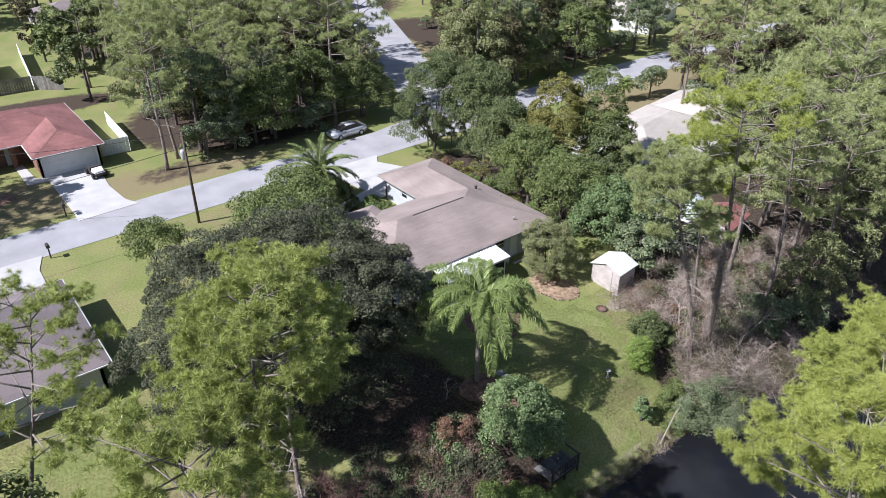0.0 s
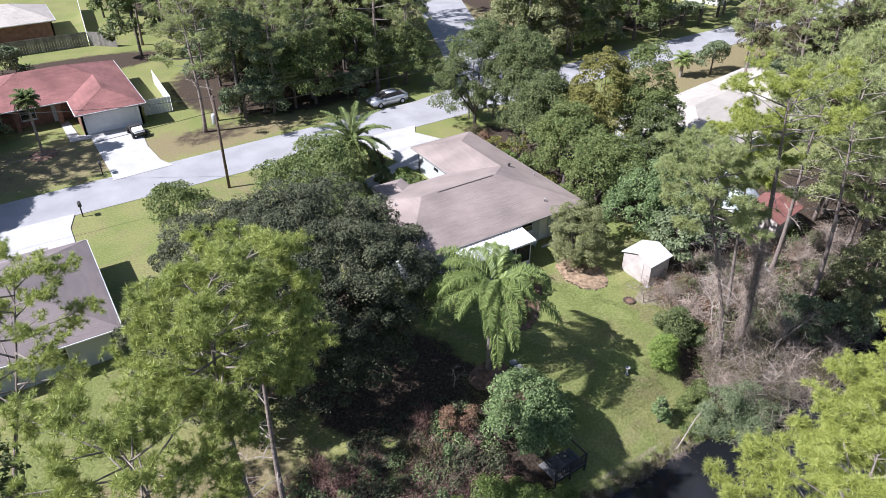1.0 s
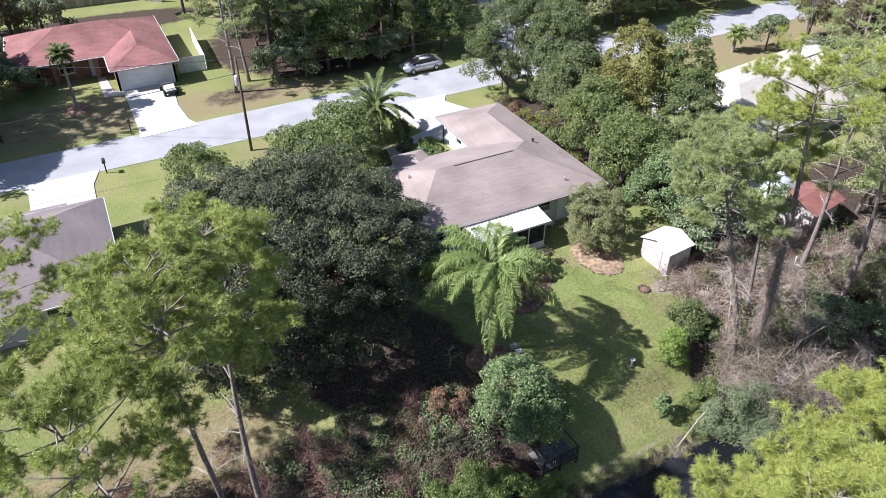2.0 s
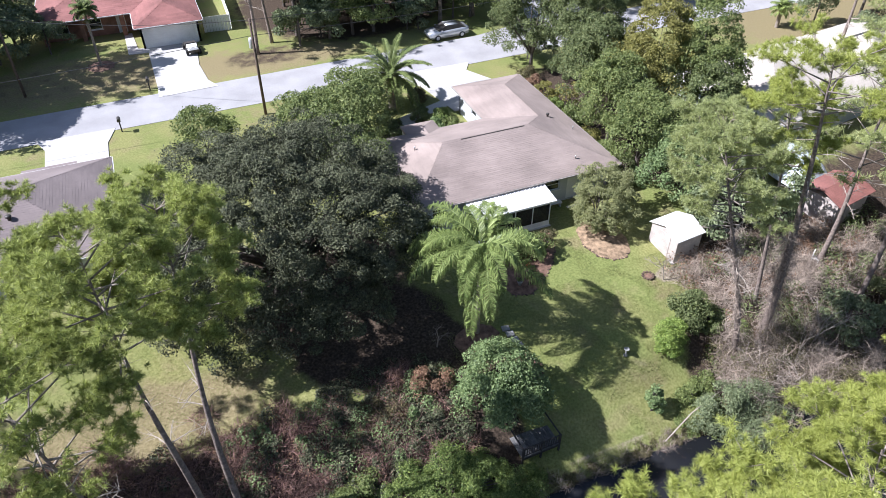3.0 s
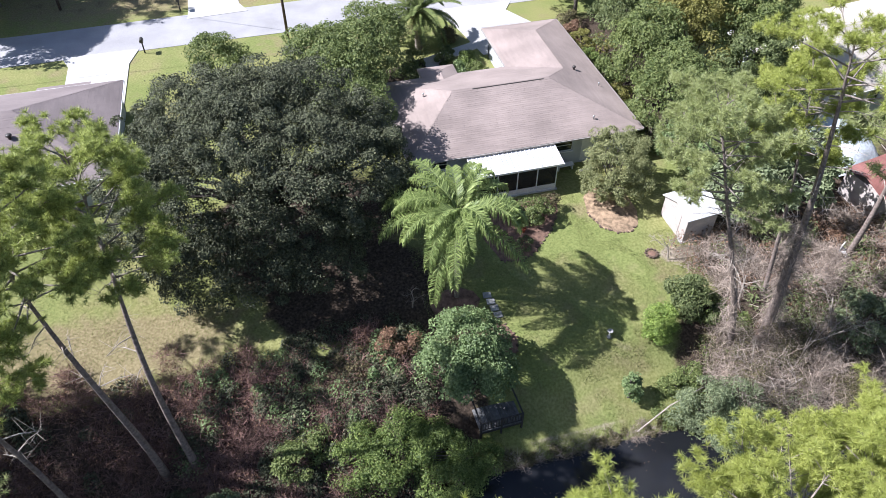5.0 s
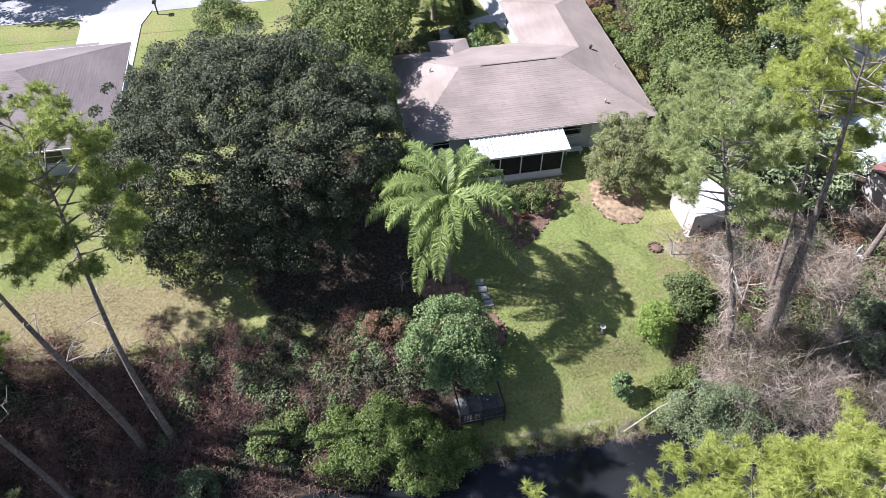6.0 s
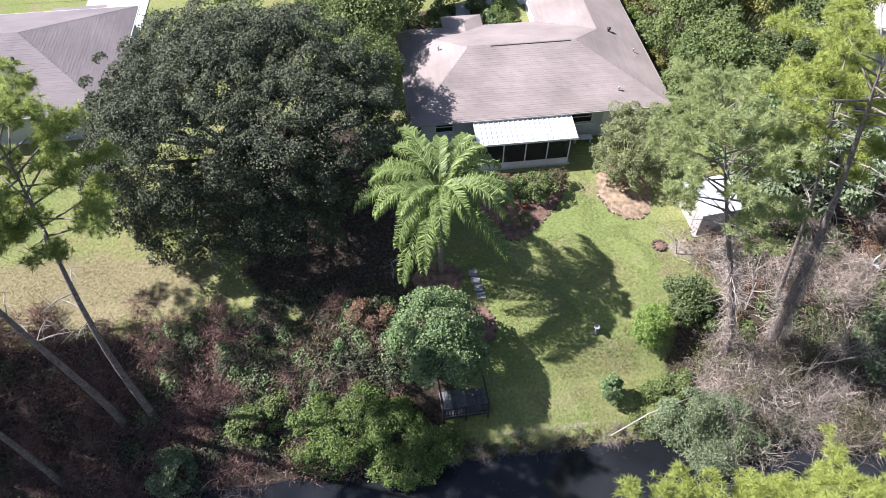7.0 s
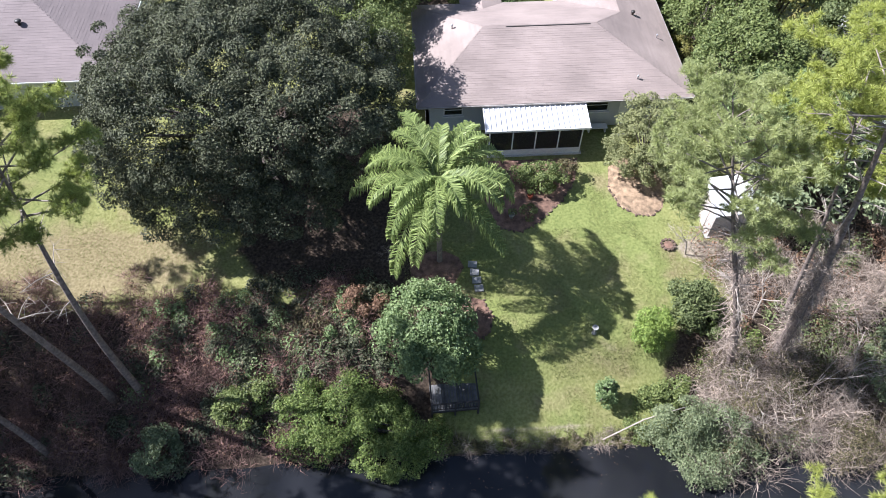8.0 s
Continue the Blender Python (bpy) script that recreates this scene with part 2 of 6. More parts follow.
def mesh_of(name, v, f, mat, smooth=False):
    me = bpy.data.meshes.new(name)
    me.from_pydata([tuple(p) for p in v] if not isinstance(v, np.ndarray) else v.tolist(), [], f if not isinstance(f, np.ndarray) else f.tolist())
    me.materials.append(mat)
    if smooth:
        me.polygons.foreach_set("use_smooth", [True] * len(me.polygons))
    me.update()
    return me


def empty(name, at, label, category, group="", kind="", turn=0.0):
    ob = new(name)
    ob.matrix_world = pose(*at, 0, 0, turn)
    return tagged(ob, label, category, group, kind)


def part(name, data, parent, label=""):
    """A mesh under a thing, in the thing's own axes."""
    ob = new(name, data)
    ob.parent = parent
    return tagged(ob, label)


class Geo:
    """Collects vertices and faces of one mesh."""

    def __init__(self):
        self.v, self.f = [], []

    def add(self, v, f):
        o = len(self.v)
        self.v += [tuple(p) for p in v]
        self.f += [tuple(i + o for i in q) for q in f]
        return self

    def box(self, x0, x1, y0, y1, z0, z1, m=None):
        p = [Vector((x, y, z)) for z in (z0, z1) for x, y in ((x0, y0), (x1, y0), (x1, y1), (x0, y1))]
        return self.add([m @ q for q in p] if m else p, [(3, 2, 1, 0), (4, 5, 6, 7), (0, 1, 5, 4), (1, 2, 6, 5), (2, 3, 7, 6), (3, 0, 4, 7)])

    def tube(self, path, radii, sides=7):
        path = [Vector(p) for p in path]
        o, rings = len(self.v), len(path)
        for k, p in enumerate(path):
            d = (path[min(k + 1, rings - 1)] - path[max(k - 1, 0)]).normalized()
            a = d.cross(Vector((0.3, 1, 0.2))).normalized()
            b = d.cross(a)
            r = radii[k] if not isinstance(radii, (int, float)) else radii
            self.v += [tuple(p + (a * math.cos(q) + b * math.sin(q)) * r) for q in [2 * math.pi * s / sides for s in range(sides)]]
        for k in range(rings - 1):
            for s in range(sides):
                s2 = (s + 1) % sides
                self.f.append((o + k * sides + s, o + k * sides + s2, o + (k + 1) * sides + s2, o + (k + 1) * sides + s))
        self.f.append(tuple(o + s for s in range(sides))[::-1])
        self.f.append(tuple(o + (rings - 1) * sides + s for s in range(sides)))
        return self

    def lathe(self, prof, sides=14, at=(0, 0, 0)):
        o = len(self.v)
        for r, z in prof:
            self.v += [(at[0] + r * math.cos(2 * math.pi * s / sides), at[1] + r * math.sin(2 * math.pi * s / sides), at[2] + z) for s in range(sides)]
        for k in range(len(prof) - 1):
            for s in range(sides):
                s2 = (s + 1) % sides
                self.f.append((o + k * sides + s, o + k * sides + s2, o + (k + 1) * sides + s2, o + (k + 1) * sides + s))
        self.f.append(tuple(o + s for s in range(sides))[::-1])
        self.f.append(tuple(o + (len(prof) - 1) * sides + s for s in range(sides)))
        return self

    def mesh(self, name, mat, smooth=False):
        return mesh_of(name, self.v, self.f, mat, smooth)


def box_mesh(name, mat, *b):
    return Geo().box(*b).mesh(name, mat)


# ---- the lie of the land ----
def land(x, y):
    """The ground's height: a level house lot that falls towards the pond, which lies 4 m lower."""
    base = np.interp(y, [-14, -4, 3.5, 6.5, 9, 15.8, 17.0, 17.8, 20, 21, 22.3, 25, 29, 34, 40], [-2.4, -2.6, -3.6, -4.7, -5.4, -5.4, -4.55, -4.1, -3.25, -2.4, -1.65, -1.3, -0.75, -0.12, 0.0])
    wob = 0.06 * np.sin(x * 0.55 + 1.0) * np.cos(y * 0.43) + 0.03 * np.sin(x * 1.7 + y * 1.3)
    return base + wob * np.clip((34 - y) / 6, 0, 1)


def lift(x, y):
    return float(land(x, y))


def smooth01(a):
    a = np.clip(a, 0, 1)
    return a * a * (3 - 2 * a)


def blot(x, y, cx, cy, rx, ry):
    return smooth01(1.6 - np.sqrt(((x - cx) / rx) ** 2 + ((y - cy) / ry) ** 2) * 1.3)


def make_ground():
    xs = np.concatenate([[-2500, -900, -300, -120, -60, -35], np.arange(-20, 70, 0.6), np.arange(70, 130, 3), [150, 220, 400, 900, 2500]])
    ys = np.concatenate([[-2500, -900, -300, -100, -40, -20], np.arange(-10, 60, 0.55), np.arange(60, 125, 1.6), [130, 150, 200, 320, 600, 1200, 2500]])
    X, Y = np.meshgrid(xs, ys)
    v = np.stack([X, Y, land(X, Y)], -1).reshape(-1, 3)
    w, h = len(xs), len(ys)
    i = (np.arange(h - 1)[:, None] * w + np.arange(w - 1)[None]).reshape(-1)
    me = mesh_of("ground", v, np.stack([i, i + 1, i + w + 1, i + w], -1), M_GROUND, True)
    x, y = v[:, 0], v[:, 1]
    litter_shade = np.zeros(len(v))
    # leaf litter; the spots between oak and palm also paint the oak's shade
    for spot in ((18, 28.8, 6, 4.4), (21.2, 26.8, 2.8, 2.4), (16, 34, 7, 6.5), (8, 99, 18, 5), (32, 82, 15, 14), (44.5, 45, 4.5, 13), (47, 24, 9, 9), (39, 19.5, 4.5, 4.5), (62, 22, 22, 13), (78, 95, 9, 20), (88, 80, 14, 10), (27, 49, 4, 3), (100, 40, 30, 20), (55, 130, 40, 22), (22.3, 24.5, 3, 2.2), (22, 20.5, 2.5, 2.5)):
        litter_shade = np.maximum(litter_shade, blot(x, y, *spot))
    litter_shade = np.maximum(litter_shade, smooth01((25.3 - y) / 1.5) * smooth01((21.5 - x) / 2))
    litter_shade = np.maximum(litter_shade, smooth01((17.6 - y) / 0.9))
    # the first blot paints dappled tree shade on the lawn, the second is litter
    litter_shade = np.maximum(litter_shade, 0.4 * blot(x, y, 1, 71.5, 13, 6) + 0.55 * blot(x, y, 20, 69.5, 6, 3.5))
    dry = np.clip(0.25 + 0.5 * blot(x, y, 4, 27.5, 9, 3) + 0.4 * blot(x, y, 3, 71, 15, 6) + 0.5 * blot(x, y, 20, 68.5, 12, 3) + 0.6 * blot(x, y, 80, 56, 14, 9) + 0.25 * blot(x, y, 22, 57, 9, 3) + 0.15 * blot(x, y, 31.5, 19.5, 2.6, 2.2) + 0.35 * blot(x, y, 36.5, 26, 3, 2) + 0.5 * blot(x, y, 66, 90, 8, 16), 0, 1)
    dry -= 0.2 * blot(x, y, 30, 22.5, 9, 8) + 0.3 * blot(x, y, 33, 28, 5, 4) + 0.35 * blot(x, y, 8, 54, 8, 6)
    sand = 0.8 * blot(x, y, 22.3, 22.8, 1.6, 1.1) + 0.4 * blot(x, y, 32.4, 21.4, 1.2, 0.8) + 0.75 * blot(x, y, 38.3, 26.7, 1.6, 0.9) + 0.8 * blot(x, y, 22.3, 20.3, 1.0, 1.8) + 0.5 * blot(x, y, 28, 17.9, 5, 0.5)
    col = np.stack([litter_shade, np.clip(dry, 0, 1), np.clip(sand, 0, 1), np.ones(len(v))], -1)
    me.color_attributes.new("cover", "FLOAT_COLOR", "POINT").data.foreach_set("color", col.reshape(-1).astype(np.float32))
    return tagged(new("ground", me), "patchy mown lawn and leaf litter with some painted tree shade, sloping to a pond", "ground", kind="structure")


ground = make_ground()
me = mesh_of("water", [(-200, 3, -4.5), (260, 3, -4.5), (260, 18.6, -4.5), (-200, 18.6, -4.5)], [(0, 1, 2, 3)], M_WATER)
tagged(new("water", me), "still dark brown pond water below the bank", "pond", kind="structure")


def slab(name, outline, z0, z1, mat, label, category, kind="structure"):
    n = len(outline)
    v = [(x, y, z0) for x, y in outline] + [(x, y, z1) for x, y in outline]
    f = [tuple(range(n))[::-1], tuple(range(n, 2 * n))] + [(k, (k + 1) % n, n + (k + 1) % n, n + k) for k in range(n)]
    return tagged(new(name, mesh_of(name, v, f, mat)), label, category, kind=kind)


slab("road", [(-300, 59.2), (-4, 59.35), (30, 59.6), (60, 60.2), (130, 60.5), (300, 60.5), (300, 66.6), (130, 66.6), (57, 66.5), (66, 88), (82, 124), (120, 200), (112, 203), (75, 127), (59, 91), (49, 67.5), (42, 66), (28, 65.6), (-4, 64.7), (-300, 64.6)], -0.2, 0.03, M_ROAD, "pale sun-bleached asphalt street with a side street", "road")
slab("driveway_1", [(33.2, 51.3), (39.2, 51.3), (39.2, 55.5), (37.6, 58.6), (38.6, 60.2), (31.0, 60.2), (32.3, 56.5)], -0.2, 0.06, M_CONC, "bright pale concrete driveway before the garage", "driveway")
slab("driveway_2", [(-0.2, 50), (4.4, 50), (4.5, 57.4), (5.2, 59.7), (-1.0, 59.7), (-0.3, 58)], -0.2, 0.06, M_CONC, "bright concrete driveway by the brown roofed house", "driveway")
slab("driveway_3", [(9.2, 64.2), (14.6, 64.5), (13.9, 66.2), (13.6, 70), (14.1, 76.5), (9.2, 76.5), (9.3, 66)], -0.2, 0.06, M_CONC, "bright concrete driveway of the red roofed house", "driveway")
slab("path_1", [(7.3, 75.2), (9.3, 75.0), (9.3, 76.2), (8.3, 76.4), (8.0, 81), (7.2, 81)], -0.2, 0.055, M_CONC, "pale concrete front walk beside the garage", "path")
slab("path_2", [(27.6, 45.8), (28.9, 45.8), (29.2, 51), (33.3, 52.6), (33.3, 53.8), (28.2, 52)], -0.2, 0.055, M_CONC, "pale concrete front walk to the entry", "path")

# ---- houses ----
def poly_normal(p):
    a = (p[1] - p[0]).cross(p[2] - p[0]).normalized()
    return a if a.z > 0 else -a


def shingle_strips(face, course=0.16, width=1.0, seed=1):
    """Courses of overlapping shingle strips on one roof face; yields the corners of each strip."""
    r = random.Random(seed)
    face = [Vector(p) for p in face]
    n = poly_normal(face)
    side = Vector((-n.y, n.x, 0)).normalized()
    up = n.cross(side)
    if up.z < 0:
        up = -up
    o = face[0]
    uv = [((p - o).dot(side), (p - o).dot(up)) for p in face]
    lo, hi = min(q[1] for q in uv), max(q[1] for q in uv)
    for k in range(int((hi - lo) / course)):
        w0 = lo + k * course
        wm = w0 + course * 0.5
        cuts = []
        for (u1, v1), (u2, v2) in zip(uv, uv[1:] + uv[:1]):
            if (v1 - wm) * (v2 - wm) < 0:
                cuts.append(u1 + (u2 - u1) * (wm - v1) / (v2 - v1))
        cuts.sort()
        for a, b in zip(cuts[::2], cuts[1::2]):
            u = a - r.random() * width
            while u < b:
                c, d = max(u, a), min(u + width, b)
                u += width
                if d - c < 0.05:
                    continue
                lip = 0.011 + 0.006 * r.random()
                yield [o + side * s + up * t + n * h for s, t, h in ((c, w0, 0.006), (d - 0.006, w0, 0.006), (c, w0, lip), (d - 0.006, w0, lip), (d - 0.006, w0 + course * 1.05, 0.008), (c, w0 + course * 1.05, 0.008))]


STRIP_FACES = [(0, 1, 3, 2), (2, 3, 4, 5)]


def roof_on(house, faces, outline, eave, mat, gutter, singles=-1, mat_single=None, thick=0.16, course=0.16):
    """Roof deck, soffit, gutters along the eaves and shingle courses."""
    g = Geo()
    for q in faces:
        g.add([Vector(p) for p in q], [tuple(range(len(q)))])
    nb = len(outline)
    g.add([(x, y, eave - thick) for x, y in outline], [tuple(range(nb))[::-1]])
    for k in range(nb):
        (x0, y0), (x1, y1) = outline[k], outline[(k + 1) % nb]
        g.add([(x0, y0, eave - thick), (x1, y1, eave - thick), (x1, y1, eave), (x0, y0, eave)], [(0, 1, 2, 3)])
    roof = part("roof", g.mesh("roof", mat), house)
    for k in range(nb):
        (x0, y0), (x1, y1) = outline[k], outline[(k + 1) % nb]
        d = Vector((x1 - x0, y1 - y0, 0))
        m = Matrix.Translation((x0, y0, 0)) @ Matrix.Rotation(math.atan2(d.y, d.x), 4, "Z")
        part("gutter", Geo().box(0.02, d.length - 0.02, -0.07, 0.0, eave - 0.1, eave - 0.012, m).mesh("gutter", gutter), house)
    rest, made = Geo(), 0
    for k, q in enumerate(faces):
        for s in shingle_strips(q, course=course, seed=k + 3):
            if k == singles and made < 300:
                part("shingle", mesh_of("shingle", s, STRIP_FACES, mat_single), roof)
                made += 1
            else:
                rest.add(s, STRIP_FACES)
    tagged(part("shingle_covering", rest.mesh("shingle_covering", mat), roof), kind="stuff")
    return roof


def wall_run(house, x0, y0, x1, y1, z0, z1, mat, openings=(), thick=0.2, name="wall"):
    """A wall from one corner to the next (its outer face on the right hand) with real openings, each with a frame, sill and panes."""
    d = Vector((x1 - x0, y1 - y0, 0))
    m = Matrix.Translation((x0, y0, 0)) @ Matrix.Rotation(math.atan2(d.y, d.x), 4, "Z")
    us = sorted({0, d.length, *[v for o in openings for v in o[:2]]})
    zs = sorted({z0, z1, *[v for o in openings for v in o[2:4]]})
    solid = [[not any(o[0] <= a and b <= o[1] and o[2] <= c and e <= o[3] for o in openings) for c, e in zip(zs, zs[1:])] for a, b in zip(us, us[1:])]
    full = lambda p, q: 0 <= p < len(us) - 1 and 0 <= q < len(zs) - 1 and solid[p][q]
    corner, faces = {}, []

    def at(p, y, q):
        return corner.setdefault((p, y, q), len(corner))

    for p in range(len(us) - 1):
        for q in range(len(zs) - 1):
            if not full(p, q):
                continue
            faces.append((at(p, 0, q), at(p + 1, 0, q), at(p + 1, 0, q + 1), at(p, 0, q + 1)))
            faces.append((at(p, 1, q), at(p, 1, q + 1), at(p + 1, 1, q + 1), at(p + 1, 1, q)))
            for dp, dq, e0, e1 in ((-1, 0, (p, q), (p, q + 1)), (1, 0, (p + 1, q + 1), (p + 1, q)), (0, -1, (p + 1, q), (p, q)), (0, 1, (p, q + 1), (p + 1, q + 1))):
                if not full(p + dp, q + dq):
                    faces.append((at(e0[0], 0, e0[1]), at(e1[0], 0, e1[1]), at(e1[0], 1, e1[1]), at(e0[0], 1, e0[1])))
    g = Geo().add([m @ Vector((us[p], y * thick, zs[q])) for p, y, q in corner], faces)
    part(name, g.mesh(name, mat), house)
    for o in openings:
        a, b, c, e = o[:4]
        kind = o[4] if len(o) > 4 else "window"
        if kind == "garage":
            door = part("garage_door", Geo().box(a, b, 0.08, 0.12, c, e, m).mesh("garage_door", M_WHITE), house, "white panelled garage door")
            for k in range(4):
                h = (e - c) / 4
                for j in range(4):
                    w = (b - a) / 4
                    part("panel", Geo().box(a + j * w + 0.08, a + (j + 1) * w - 0.08, 0.055, 0.08, c + k * h + 0.07, c + (k + 1) * h - 0.07, m).mesh("panel", M_WHITE), door)
            continue
        if kind == "door":
            door = part("door", Geo().box(a, b, 0.06, 0.11, c, e, m).mesh("door", M_WHITE), house)
            part("door_handle", Geo().box(b - 0.16, b - 0.06, 0.0, 0.06, c + 0.95, c + 1.0, m).mesh("door_handle", M_GALV), door)
            continue
        fr = Geo()
        for q in ((a, a + 0.06, c, e), (b - 0.06, b, c, e), (a, b, c, c + 0.06), (a, b, e - 0.06, e), (a, b, (c + e) / 2 - 0.02, (c + e) / 2 + 0.02)):
            fr.box(q[0], q[1], 0.04, 0.11, q[2], q[3], m)
        win = part("window", fr.mesh("window", M_WHITE), house, "white framed sash window")
        part("sill", Geo().box(a - 0.06, b + 0.06, -0.07, 0.1, c - 0.06, c - 0.002, m).mesh("sill", M_WHITE), win)
        for z_lo, z_hi in ((c + 0.06, (c + e) / 2 - 0.02), ((c + e) / 2 + 0.02, e - 0.06)):
            pane = part("pane", Geo().box(a + 0.06, b - 0.06, 0.07, 0.078, z_lo, z_hi, m).mesh("pane", M_GLASS), win)
            pane.visible_shadow = False
    return m


M_SHINGLE_ONE = rough_mat("taupe shingle strip", (0.315, 0.255, 0.225), 0.35, 0.2, 0.95, 0.3, 40, random_by="object", spread=0.05)


def main_house():
    h = empty("house", (0, 0, 0), "low grey stucco house with a taupe shingle hip roof", "house")
    ev, s = 2.35, 0.32
    sw, se, ne, gn, nt, nw = (23.2, 35.25), (39.5, 35.25), (39.5, 51.5), (33.0, 51.5), (33.0, 45.25), (23.2, 45.25)
    zr, zg = ev + 1.8, ev + 1.073
    rw, re, g0, g1 = (27.4, 40.25, zr), (34.3, 40.25, zr), (36.4, 42.27, zg), (36.4, 48.2, zg)
    at = lambda p: (*p, ev)
    faces = [[at(sw), at(se), re, rw], [at(nw), at(sw), rw], [at(nt), at(nw), rw, re, g0], [at(se), at(ne), g1, g0, re], [at(gn), at(nt), g0, g1], [at(ne), at(gn), g1]]
    roof_on(h, faces, [sw, se, ne, gn, nt, nw], ev, M_SHINGLE, M_GUTTER, 0, M_SHINGLE_ONE)
    # small hipped roof over the entry
    e0, e1, ef = 26.4, 29.2, 46.6
    ze = ev + 1.4 * s
    g = Geo()
    for q in ([(e0, ef, ev + 0.03), (e1, ef, ev + 0.03), (27.8, 45.2, ze + 0.03)], [(e1, ef, ev + 0.03), (e1, 45.2, ev + 0.03), (27.8, 43.8, ze + 0.03), (27.8, 45.2, ze + 0.03)], [(e0, 45.2, ev + 0.03), (e0, ef, ev + 0.03), (27.8, 45.2, ze + 0.03), (27.8, 43.8, ze + 0.03)]):
        g.add(q, [tuple(range(len(q)))])
    g.box(e0, e1, 45.26, ef, ev - 0.14, ev + 0.025)
    part("entry_roof", g.mesh("entry_roof", M_SHINGLE), h, "small shingled hip roof over the entry")
    for x in (26.6, 29.0):
        part("entry_post", box_mesh("entry_post", M_WHITE, x - 0.08, x + 0.08, 46.3, 46.46, -0.05, ev - 0.14), h, "white square entry post")
    # long low ridge vent on the back slope and small pipes
    part("ridge_vent", Geo().box(28.8, 33.95, 40.13, 40.2, zr - 0.05, zr + 0.005).mesh("ridge_vent", M_FRAME), h, "dark ridge vent strip")
    for x, y, z, r in ((37.2, 42.3, ev + 0.8, 0.13), (36.3, 36.5, ev + 0.45, 0.06), (25.6, 41.2, ev + 1.05, 0.07), (38.4, 40.4, ev + 0.38, 0.05)):
        g = Geo().lathe([(r * 0.6, -0.1), (r * 0.6, 0.16), (r, 0.18), (r, 0.27), (r * 0.3, 0.31)], 10, (x, y, z))
        part("roof_pipe", g.mesh("roof_pipe", M_FRAME if r > 0.1 else M_GALV, True), h, "short roof vent pipe")
    zb = -0.25
    wz = ev - 0.16
    wall_run(h, 23.7, 35.75, 39.0, 35.75, zb, wz, M_WALL, [(1.05, 2.2, 1.15, 2.0), (4.6, 7.7, 0.1, 2.0), (9.5, 11.0, 1.05, 2.0), (11.65, 12.5, 0.0, 2.05, "door"), (13.2, 14.2, 1.25, 2.0)])
    wall_run(h, 39.0, 35.75, 39.0, 51.0, zb, wz, M_WALL, [(3.0, 4.2, 1.1, 2.0), (8.0, 9.0, 1.2, 2.0)])
    wall_run(h, 39.0, 51.0, 33.5, 51.0, zb, wz, M_WALL, [(0.4, 5.1, 0.05, 2.1, "garage")])
    wall_run(h, 33.5, 51.0, 33.5, 44.75, zb, wz, M_WALL, [(2.5, 3.4, 1.1, 2.0)])
    wall_run(h, 33.5, 44.75, 23.7, 44.75, zb, wz, M_WALL, [(1.5, 3.0, 0.9, 2.0), (5.0, 5.95, 0.0, 2.05, "door"), (7.0, 8.4, 0.9, 2.0)])
    wall_run(h, 23.7, 44.75, 23.7, 35.75, zb, wz, M_WALL, [(2.0, 3.2, 1.1, 2.0), (6.0, 7.2, 1.1, 2.0)])
    part("floor", box_mesh("floor", M_DARK, 23.9, 38.8, 35.95, 44.5, -0.2, 0.0), h, "dark floor behind the windows")
    return h


